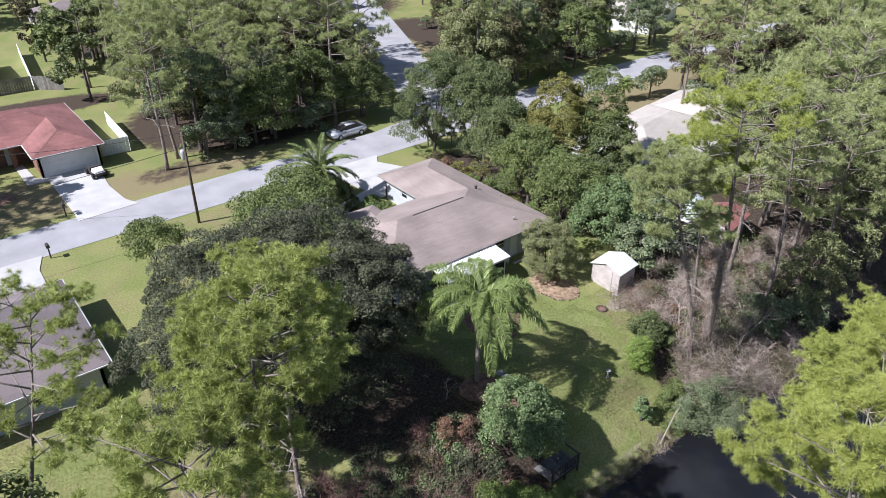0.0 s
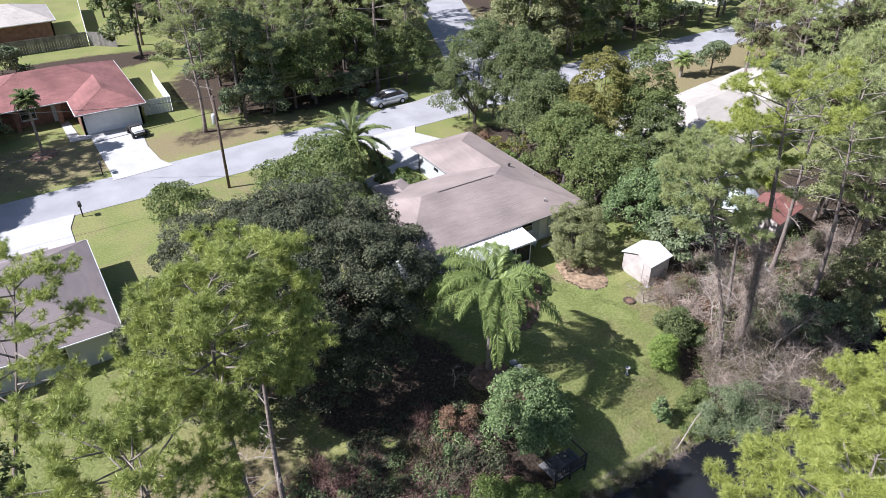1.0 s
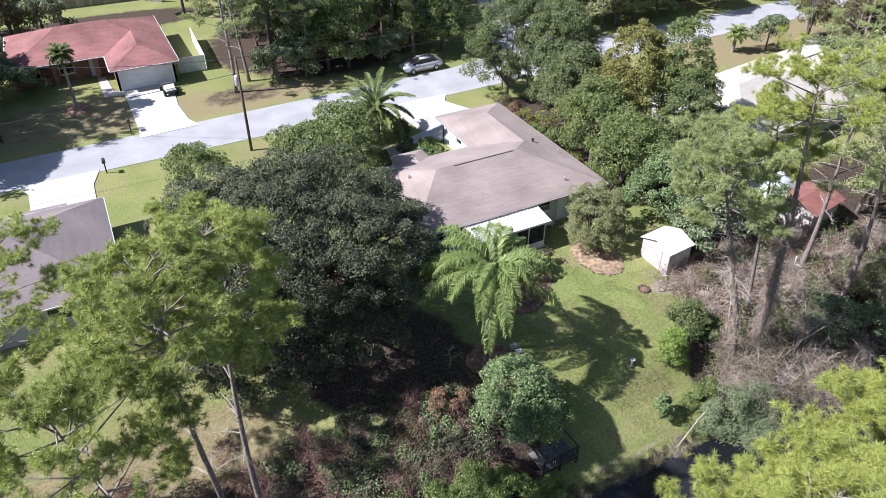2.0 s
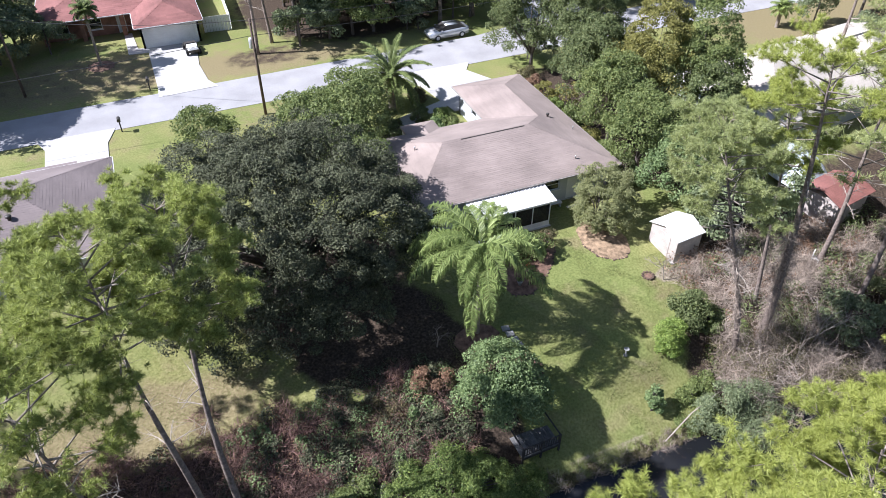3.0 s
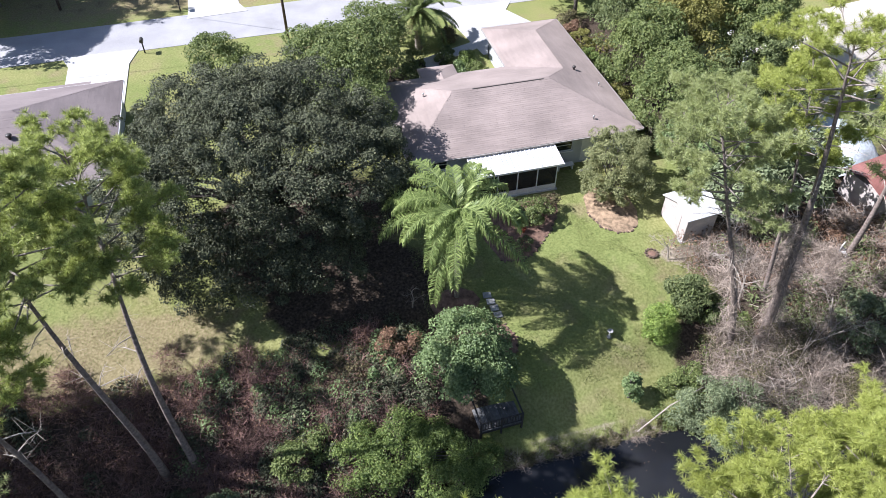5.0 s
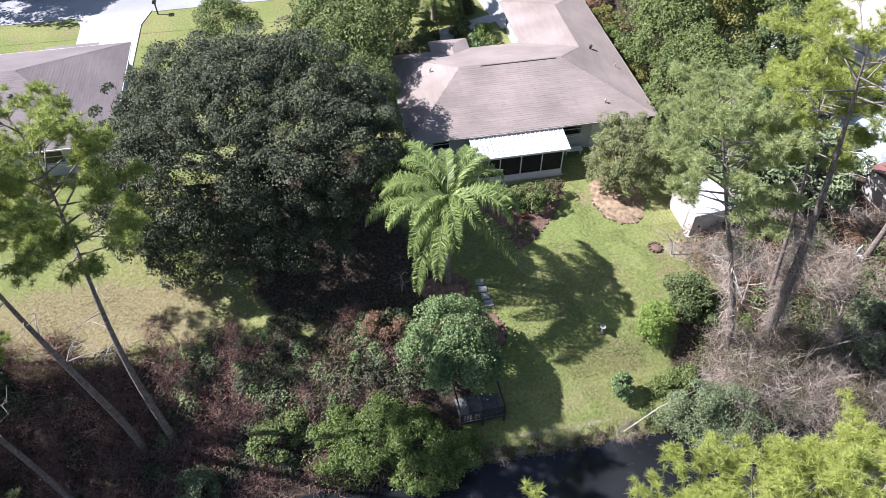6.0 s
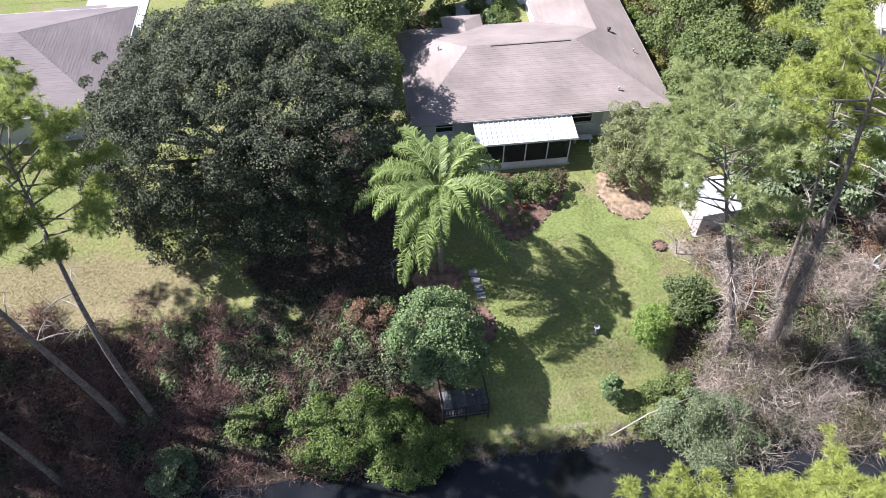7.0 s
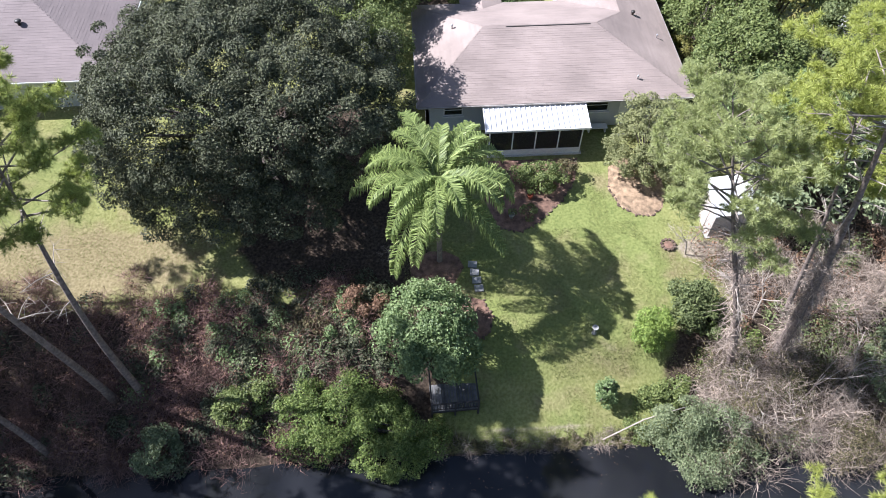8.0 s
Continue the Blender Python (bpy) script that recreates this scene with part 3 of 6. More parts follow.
def lanai():
    """The screened back porch with its ribbed white aluminium roof."""
    p = empty("screened_porch", (30.05, 34.6, 0), "screened back porch with ribbed white aluminium roof", "porch")
    w, d, zb, zf = 3.05, 1.15, 2.22, 1.95
    pitch = math.atan2(zb - zf, 2 * d)
    m = Matrix.Translation((0, 0, (zb + zf) / 2)) @ Matrix.Rotation(pitch, 4, "X")
    ln = math.hypot(2 * d, zb - zf) / 2
    roof = part("roof", Geo().box(-w, w, -ln, ln, -0.04, 0.0, m).mesh("roof", M_TIN), p, "ribbed white aluminium roof panels")
    n = 20
    for k in range(n + 1):
        x = -w + 0.03 + (2 * w - 0.06) * k / n
        part("rib", Geo().box(x - 0.028, x + 0.028, -ln, ln, 0.001, 0.05, m).mesh("rib", M_TIN), roof)
    part("fascia", Geo().box(-w - 0.02, w + 0.02, -ln - 0.05, -ln - 0.002, -0.12, 0.03, m).mesh("fascia", M_WHITE), p, "white fascia beam")
    yf = -d + 0.12
    for x in (-2.75, -1.4, -0.05, 1.3, 2.65):
        part("post", box_mesh("post", M_WHITE, x - 0.035, x + 0.035, yf - 0.03, yf + 0.03, -0.35, 1.9), p, "slim white aluminium post")
    for side in (-2.75, 2.65):
        part("side_screen", box_mesh("side_screen", M_SCREEN, side - 0.004, side + 0.004, yf + 0.04, d, 0.35, 1.95), p, "dark insect screen")
    part("kick_wall", box_mesh("kick_wall", M_WHITE, -2.75, 2.65, yf - 0.02, yf + 0.02, -0.4, 0.3), p, "low white kick wall")
    for a, b in ((-2.71, -1.44), (-1.36, -0.09), (-0.01, 1.26), (1.34, 2.61)):
        part("screen", box_mesh("screen", M_SCREEN, a, b, yf - 0.004, yf + 0.004, 0.31, 1.88), p, "dark insect screen")
    part("floor_slab", box_mesh("floor_slab", M_CONC, -2.9, 2.8, -d, d - 0.02, -0.6, -0.12), p, "concrete slab")
    bench = empty("garden_bench", (34.1, 35.3, -0.15), "low white bench against the back wall", "bench")
    part("seat", box_mesh("seat", M_WHITE, -0.6, 0.6, -0.22, 0.22, 0.4, 0.45), bench)
    for x in (-0.5, 0.5):
        part("leg", box_mesh("leg", M_WHITE, x - 0.04, x + 0.04, -0.18, 0.18, -0.1, 0.4), bench)
    slab("patio_1", [(35.0, 34.75), (37.0, 34.75), (37.0, 35.7), (35.0, 35.7)], -0.5, -0.1, M_CONC, "small concrete step at the back door", "patio")


def neighbour_brown():
    h = empty("house", (0, 0, 0), "neighbouring house with a grey-brown shingle hip roof", "house")
    ev, s = 2.4, 0.36
    x0, x1, y0, y1 = -13.0, 5.1, 38.8, 50.6
    hy = (y1 - y0) / 2
    zr = ev + hy * s
    a, b = (x0 + hy, y0 + hy, zr), (x1 - hy, y0 + hy, zr)
    c = lambda x, y: (x, y, ev)
    faces = [[c(x0, y0), c(x1, y0), b, a], [c(x1, y0), c(x1, y1), b], [c(x1, y1), c(x0, y1), a, b], [c(x0, y1), c(x0, y0), a]]
    roof_on(h, faces, [(x0, y0), (x1, y0), (x1, y1), (x0, y1)], ev, M_SHINGLE_DARK, M_WHITE, course=0.19)
    # lower garage roof that steps out towards the street
    g = Geo()
    for q in ([(-1.2, y1 - 0.1, ev - 0.25), (2.6, y1 - 0.1, ev - 0.25), (2.6, y1 + 1.3, ev - 0.5), (-1.2, y1 + 1.3, ev - 0.5)],):
        g.add(q, [(0, 1, 2, 3)])
    part("porch_roof", g.mesh("porch_roof", M_SHINGLE_DARK), h, "low porch roof")
    m = Geo().lathe([(0.1, -0.1), (0.1, 0.2), (0.2, 0.22), (0.18, 0.32), (0.05, 0.36)], 10, (-0.9, 42.6, ev + 3.8 * s))
    part("roof_vent", m.mesh("roof_vent", M_FRAME, True), h, "dark round roof vent")
    wz = ev - 0.16
    wall_run(h, x0 + 0.5, y0 + 0.5, x1 - 0.5, y0 + 0.5, -0.9, wz, M_WALL, [(3, 4.4, 0.9, 2.0), (8, 9.6, 0.0, 2.0), (13, 14.4, 0.9, 2.0)])
    wall_run(h, x1 - 0.5, y0 + 0.5, x1 - 0.5, y1 - 0.5, -0.6, wz, M_WALL, [(3, 4.2, 0.9, 2.0), (7, 8, 1.1, 2.0)])
    wall_run(h, x1 - 0.5, y1 - 0.5, x0 + 0.5, y1 - 0.5, -0.3, wz, M_WALL, [(0.4, 4.9, 0.05, 2.1, "garage"), (8, 9.5, 0.9, 2.0)])
    wall_run(h, x0 + 0.5, y1 - 0.5, x0 + 0.5, y0 + 0.5, -0.6, wz, M_WALL)


def neighbour_red():
    h = empty("house", (0, 0, 0), "brick house with a bright red shingle hip roof", "house")
    ev, s = 2.45, 0.36
    x0, x1, y0, y1 = -0.9, 15.2, 80.3, 91.6
    hy = (y1 - y0) / 2
    zr = ev + hy * s
    c = lambda x, y: (x, y, ev)
    a, b = (x0 + hy, y0 + hy, zr), (x1 - hy, y0 + hy, zr)
    gx, gy = 8.4, 75.5
    gh = (x1 - gx) / 2
    zg = ev + gh * s
    g1, g0 = (gx + gh, gy + gh, zg), (gx + gh, y0 + gh, zg)
    faces = [[c(x0, y0), c(gx, y0), g0, b, a], [c(gx, y0), c(gx, gy), g1, g0], [c(gx, gy), c(x1, gy), g1], [c(x1, gy), c(x1, y1), b, g0, g1], [c(x1, y1), c(x0, y1), a, b], [c(x0, y1), c(x0, y0), a]]
    roof_on(h, faces, [(x0, y0), (gx, y0), (gx, gy), (x1, gy), (x1, y1), (x0, y1)], ev, M_SHINGLE_RED, M_WHITE, course=0.3)
    wz = ev - 0.16
    wall_run(h, x0 + 0.5, y0 + 1.4, gx + 0.5, y0 + 1.4, -0.2, wz, M_BRICK, [(0.9, 2.4, 0.7, 2.0), (4.2, 5.7, 0.7, 2.0), (7.2, 8.1, 0.0, 2.05, "door")])
    wall_run(h, gx + 0.5, y0 + 1.4, gx + 0.5, gy + 0.5, -0.2, wz, M_BRICK)
    wall_run(h, gx + 0.5, gy + 0.5, x1 - 0.5, gy + 0.5, -0.2, wz, M_WHITE, [(0.6, 5.3, 0.05, 2.1, "garage")])
    wall_run(h, x1 - 0.5, gy + 0.5, x1 - 0.5, y1 - 0.5, -0.2, wz, M_BRICK, [(7, 8.2, 0.9, 2.0)])
    wall_run(h, x1 - 0.5, y1 - 0.5, x0 + 0.5, y1 - 0.5, -0.2, wz, M_BRICK)
    wall_run(h, x0 + 0.5, y1 - 0.5, x0 + 0.5, y0 + 1.4, -0.2, wz, M_BRICK)
    for x in (-0.3, 3.4, 7.4):
        part("porch_pillar", box_mesh("porch_pillar", M_BRICK, x - 0.22, x + 0.22, y0 + 0.3, y0 + 0.7, -0.1, wz), h, "brown brick porch pillar")


def simple_house(at, w, d, ev, s, mat, wall, label, turn=0.0, course=0.3):
    h = empty("house", (at[0], at[1], 0), label, "house", turn=turn)
    hy = min(w, d) / 2
    zr = ev + hy * s
    c = lambda x, y: (x, y, ev)
    if w >= d:
        a, b = (-w / 2 + hy, 0, zr), (w / 2 - hy, 0, zr)
        faces = [[c(-w / 2, -d / 2), c(w / 2, -d / 2), b, a], [c(w / 2, -d / 2), c(w / 2, d / 2), b], [c(w / 2, d / 2), c(-w / 2, d / 2), a, b], [c(-w / 2, d / 2), c(-w / 2, -d / 2), a]]
    else:
        a, b = (0, -d / 2 + hy, zr), (0, d / 2 - hy, zr)
        faces = [[c(-w / 2, -d / 2), c(w / 2, -d / 2), a], [c(w / 2, -d / 2), c(w / 2, d / 2), b, a], [c(w / 2, d / 2), c(-w / 2, d / 2), b], [c(-w / 2, d / 2), c(-w / 2, -d / 2), a, b]]
    roof_on(h, faces, [(-w / 2, -d / 2), (w / 2, -d / 2), (w / 2, d / 2), (-w / 2, d / 2)], ev, mat, M_WHITE, course=course)
    q, e = w / 2 - 0.5, d / 2 - 0.5
    op = [(1.5, 2.8, 0.9, 2.0), (4.2, 5.5, 0.9, 2.0)]
    for x0, y0, x1, y1 in ((-q, -e, q, -e), (q, -e, q, e), (q, e, -q, e), (-q, e, -q, -e)):
        wall_run(h, x0, y0, x1, y1, -0.3, ev - 0.16, wall, op)
    return h


main_house()
lanai()
neighbour_brown()
neighbour_red()
white = simple_house((61.0, 41.2), 17.0, 11.0, 2.6, 0.36, M_SHINGLE_PALE, M_WALL, "house with a bleached cream shingle hip roof", 8)
simple_house((73.5, 44.0), 10.0, 9.0, 2.5, 0.36, M_SHINGLE_PALE, M_WALL, "cream roofed wing of the bleached house", 8)
simple_house((110, 82), 16, 11, 2.7, 0.36, M_SHINGLE_PALE, M_WHITE, "distant white house with a pale roof", 20)
simple_house((68, 128), 16, 10, 2.7, 0.36, M_SHINGLE_DARK, M_WHITE, "distant white house with a grey roof", 10)
simple_house((31, 142), 18, 11, 2.7, 0.36, M_SHINGLE_DARK, M_WHITE, "distant white house behind the trees", -8)
simple_house((4, 118), 16, 10, 2.7, 0.36, M_SHINGLE_PALE, M_BRICK, "distant house behind the board fence", 0)

# ---- plants ----
def unit(a):
    return a / np.maximum(np.linalg.norm(a, axis=-1, keepdims=True), 1e-9)


def leaf_arrays(P, N, length, width):
    """One folded diamond leaf at each point P, facing about along N."""
    n = len(P)
    N = unit(N)
    t = unit(np.cross(N, rng.normal(size=(n, 3))))
    b = np.cross(N, t)
    L = length * rng.uniform(0.7, 1.3, (n, 1)) / 2
    W = width * rng.uniform(0.7, 1.3, (n, 1)) / 2
    drop = N * L * 0.25
    v = np.stack([P - t * L - drop, P + b * W, P + t * L - drop, P - b * W], 1).reshape(-1, 3)
    return v, (np.arange(n)[:, None] * 4 + np.array([0, 1, 2, 3])[None])


def crown_mesh(name, blobs, clumps, per, cr, leaf, mat, low=-0.45, gaps=0.0):
    """Leaves on many small lobes that sit on a few overlapping masses, so that the outline is uneven and the lobes shade one another."""
    B = np.array(blobs, float)
    area = B[:, 3] * B[:, 4] + B[:, 5] * (B[:, 3] + B[:, 4])
    want = max(7, clumps // 5)
    tries = want * 4
    pick = rng.choice(len(B), tries, p=area / area.sum())
    d = unit(rng.normal(size=(tries, 3)))
    d[:, 2] = np.where(d[:, 2] < low, -d[:, 2], d[:, 2])
    rad = rng.uniform(0.55, 1.02, (tries, 1)) ** 0.6
    C = B[pick, :3] + d * B[pick, 3:] * rad
    keep = np.ones(tries, bool)
    for k in range(len(B)):
        q = np.linalg.norm((C - B[k, :3]) / B[k, 3:], axis=1)
        keep &= ~((q < 0.45) & (pick != k))
    if gaps:
        keep &= np.sin(C[:, 0] * 1.3 + C[:, 2]) * np.cos(C[:, 1] * 1.2 - C[:, 2] * 0.7) < 1 - gaps
    C, d = C[keep][:want], d[keep][:want]
    k = len(C)
    m = max(8, clumps * per // k)
    size = cr * 1.1 * rng.uniform(0.55, 1.55, (k, 1, 1))
    e = unit(d[:, None] * 0.55 + unit(rng.normal(size=(k, m, 3))) + np.array([0, 0, 0.3]))
    r = rng.uniform(0.45, 1.0, (k, m, 1)) ** 0.5 + np.abs(rng.normal(0, 0.13, (k, m, 1)))
    P = C[:, None] + e * r * size * np.array([1.1, 1.1, 0.75])
    N = e * 0.8 + rng.normal(size=(k, m, 3)) * 0.5 + np.array([0, 0, 0.4])
    v, f = leaf_arrays(P.reshape(-1, 3), N.reshape(-1, 3), leaf, leaf * 0.55)
    return mesh_of(name, v, f, mat)


def trunk_mesh(base_r, top, bark):
    return Geo().tube([(0, 0, -0.4), (0, 0, 0.1), top * 0.5, top], [base_r * 1.5, base_r * 1.15, base_r, base_r * 0.7], 9).mesh("trunk", bark, True)


def limb_mesh(base_r, top, tip, bark):
    """A limb that bends out from the fork to its tip."""
    t = Vector(tip)
    mid = top.lerp(t, 0.5) + Vector((random.uniform(-0.4, 0.4), random.uniform(-0.4, 0.4), 0.5))
    return Geo().tube([top - Vector((0, 0, 0.2)), top.lerp(mid, 0.6), mid, t], [base_r * 0.6, base_r * 0.45, base_r * 0.3, base_r * 0.1], 6).mesh("limb", bark, True)


def broad_tree(name, x, y, blobs, base_r, fork, leafmat, bark, label, clumps=900, per=26, cr=0.55, leaf=0.22, category="tree", group="", gaps=0.0, low=-0.45, limbs=True):
    t = empty(name, (x, y, lift(x, y)), label, category, group)
    tips = [(b[0] + random.uniform(-0.5, 0.5) * b[3], b[1] + random.uniform(-0.5, 0.5) * b[4], b[2] + 0.4 * b[5]) for b in blobs for _ in range(2)]
    if limbs:
        part("trunk", trunk_mesh(base_r, Vector((0, 0, fork)), bark), t)
        for tip in tips:
            part("limb", limb_mesh(base_r, Vector((0, 0, fork)), tip, bark), t)
    else:
        part("trunk", trunk_mesh(base_r, Vector((0.1, 0, blobs[0][2] + 0.5 * blobs[0][5])), bark), t)
    part("crown", crown_mesh("crown", blobs, clumps, per, cr, leaf, leafmat, low, gaps), t)
    return t


def shrub(name, x, y, blobs, leafmat, label, clumps=160, per=22, cr=0.3, leaf=0.14, category="shrub", group="", gaps=0.0):
    s = empty(name, (x, y, lift(x, y)), label, category, group)
    for b in blobs:
        for _ in range(3):
            e = (b[0] + random.uniform(-0.6, 0.6) * b[3], b[1] + random.uniform(-0.6, 0.6) * b[4], b[2] + random.uniform(0, 0.6) * b[5])
            g = Geo().tube([(random.uniform(-0.1, 0.1), random.uniform(-0.1, 0.1), -0.2), (e[0] * 0.5, e[1] * 0.5, e[2] * 0.6), e], [0.05, 0.035, 0.012], 5)
            part("stem", g.mesh("stem", M_OAKBARK), s)
    part("foliage", crown_mesh("foliage", blobs, clumps, per, cr, leaf, leafmat, -0.9, gaps), s)
    return s


def tuft_arrays(C, D, length, width, blades):
    """Pine tufts: thin needles that burst from each C, mostly along D."""
    n = len(C)
    d = unit(D[:, None] * 0.75 + unit(rng.normal(size=(n, blades, 3))))
    L = length * rng.uniform(0.75, 1.2, (n, blades, 1))
    s = unit(np.cross(d, rng.normal(size=(n, blades, 3)))) * width / 2
    base = C[:, None] + d * 0.02
    tip = base + d * L + np.array([0, 0, -0.05]) * L
    v = np.stack([base - s, base + s, tip], 2).reshape(-1, 3)
    return v, (np.arange(n * blades)[:, None] * 3 + np.array([0, 1, 2])[None])


def pine(name, x, y, h, crown_from, spread, needles, label, bend=(0, 0), base_r=0.2, limbs=26, subs=6, tufts=5, blades=20, length=0.3, width=0.035, bare_low=6, group="", flat=0.55):
    t = empty(name, (x, y, lift(x, y)), label, "pine tree", group)
    r = random.Random(int(x * 31 + y * 17 + h * 7))
    path = lambda q: Vector((bend[0] * q ** 1.3 + 0.15 * math.sin(q * 6 + x), bend[1] * q ** 1.3 + 0.15 * math.cos(q * 5 + y), -0.3 + q * (h + 0.3)))
    g = Geo()
    g.tube([path(k / 12) for k in range(13)], [base_r * (1.25 - 0.25 * min(k, 1)) * (1 - 0.075 * k) for k in range(13)], 9)
    b = Geo()
    tc, td = [], []
    dead = []
    for k in range(limbs):
        q = crown_from + (1 - crown_from) * (k + r.random()) / limbs
        o = path(min(q, 0.985))
        az = k * 2.399 + r.uniform(-0.4, 0.4)
        s = (q - crown_from) / (1 - crown_from)
        ln = spread * (0.55 + 0.75 * math.sin(math.pi * min(1, s * 0.8 + 0.2))) * r.uniform(0.6, 1.1)
        if s > 0.85:
            ln *= 0.6
        out = Vector((math.cos(az), math.sin(az), 0))
        p1 = o + out * ln * 0.5 + Vector((0, 0, ln * (0.05 + 0.3 * s)))
        p2 = o + out * ln + Vector((0, 0, ln * (0.12 + flat * s)))
        b.tube([o, p1, p2], [0.055 - 0.025 * s, 0.03, 0.012], 5)
        for j in range(subs):
            a = p1.lerp(p2, 0.15 + 0.85 * (j + r.random()) / subs) if j else p2
            w = az + r.uniform(-1.5, 1.5)
            e = a + Vector((math.cos(w), math.sin(w), r.uniform(-0.1, 0.7))) * r.uniform(0.35, 0.95) * (0.5 + spread * 0.16)
            b.tube([a, e], [0.015, 0.006], 4)
            for i in range(tufts):
                c = a.lerp(e, 0.75 + 0.3 * r.random()) + Vector((r.gauss(0, 0.15), r.gauss(0, 0.15), r.gauss(0.05, 0.1)))
                tc.append(c)
                td.append((e - a).normalized() * 0.35 + Vector((0, 0, 0.5)))
    for k in range(bare_low):
        q = crown_from * r.uniform(0.6, 1.02)
        o = path(q)
        az = r.uniform(0, 6.28)
        ln = spread * r.uniform(0.35, 0.8)
        out = Vector((math.cos(az), math.sin(az), r.uniform(-0.15, 0.35)))
        e = o + out * ln
        dead.append(Geo().tube([o, o + out * ln * 0.5 + Vector((0, 0, 0.12)), e], [0.03, 0.02, 0.006], 5))
        for j in range(6):
            a = o.lerp(e, r.uniform(0.35, 0.97))
            dead[-1].tube([a, a + Vector((r.uniform(-0.7, 0.7), r.uniform(-0.7, 0.7), r.uniform(-0.2, 0.5)))], [0.01, 0.003], 4)
    part("trunk", g.mesh("trunk", M_PINEBARK, True), t)
    part("limbwork", b.mesh("limbwork", M_PINELIMB, True), t, "pale grey forking limbs")
    for limb in dead:
        part("dead_limb", limb.mesh("dead_limb", M_DEAD), t, "bleached bare lower limb")
    v, f = tuft_arrays(np.array(tc), np.array(td), length, width, blades)
    part("crown", mesh_of("crown", v, f, needles), t)
    return t


def bare_tree(name, x, y, h, base_r, label, bend=(0, 0), mat=None, depth=4, spread=0.55, group="", category="dead tree"):
    """A leafless tree: limbs that fork down to fine twigs."""
    t = empty(name, (x, y, lift(x, y)), label, category, group)
    r = random.Random(int(x * 13 + y * 29))
    g = Geo()

    def grow(p, d, ln, rad, k):
        q = p + d * ln * 0.5 + Vector((r.uniform(-1, 1), r.uniform(-1, 1), r.uniform(-0.3, 0.6))) * ln * 0.08
        e = p + d * ln
        g.tube([p, q, e], [rad, rad * 0.85, rad * 0.65], 6 if k > 2 else 3)
        if k == 0:
            return
        for _ in range(3 if k > 1 else 4):
            nd = (d + Vector((r.gauss(0, 1), r.gauss(0, 1), r.gauss(0.1, 0.7))) * spread).normalized()
            grow(p.lerp(e, r.uniform(0.45, 1.0)), nd, ln * r.uniform(0.5, 0.8), rad * 0.5, k - 1)

    d0 = Vector((bend[0], bend[1], h)).normalized()
    grow(Vector((0, 0, -0.3)), d0, h * 0.45, base_r, depth)
    part("bare_crown", g.mesh("bare_crown", mat or M_DEAD), t)
    return t


def bent_faces(n):
    """A quad and a tip for each five corners."""
    o = np.arange(n)[:, None] * 5
    return (o + np.array([[0, 1, 2, 4]])).tolist() + (o + np.array([[4, 2, 3]])).tolist()


def frond_arrays(base, az, elev, length, sag, leaflets, leaf_len, leaf_w, droop, ruffle=0.12):
    """One feather frond: an arching midrib (returned as a path) with two rows of hanging leaflets."""
    path, p = [Vector(base)], Vector(base)
    n = 14
    for k in range(n):
        e = elev - sag * (k / n) ** 1.2
        p = p + Vector((math.cos(az) * math.cos(e), math.sin(az) * math.cos(e), math.sin(e))) * length / n
        path.append(p.copy())
    A = np.array([tuple(q) for q in path])
    s = np.linspace(0.12, 0.995, leaflets)
    x = s * n
    i = np.minimum(x.astype(int), n - 1)
    P = A[i] + (A[i + 1] - A[i]) * (x - i)[:, None]
    T = unit(A[i + 1] - A[i])
    S = unit(np.cross(T, np.array([0, 0, 1.0])))
    vs = []
    for sg in (-1, 1):
        ln = (leaf_len * (0.35 + 0.65 * np.sin(np.pi * (0.12 + 0.86 * s))) * rng.uniform(0.85, 1.1, len(s)))[:, None]
        d1 = unit(S * sg + T * (0.5 + 0.12 * droop) + np.array([0, 0, 0.36 * (1 - droop)]) + rng.normal(size=P.shape) * ruffle)
        d2 = unit(d1 * (1.05 - droop) + T * 0.2 + np.array([0, 0, -droop * 1.6]) + rng.normal(size=P.shape) * ruffle * 0.6)
        w = unit(np.cross(d1, np.array([0, 0, 1.0]) + S * 0.2)) * leaf_w / 2
        m = P + d1 * ln * 0.5
        e = m + d2 * ln * 0.5
        vs.append(np.stack([P - w * 0.6, P + w * 0.6, m + w, e, m - w], 1))
    V = np.concatenate(vs).reshape(-1, 3)
    return path, V, bent_faces(len(V) // 5)


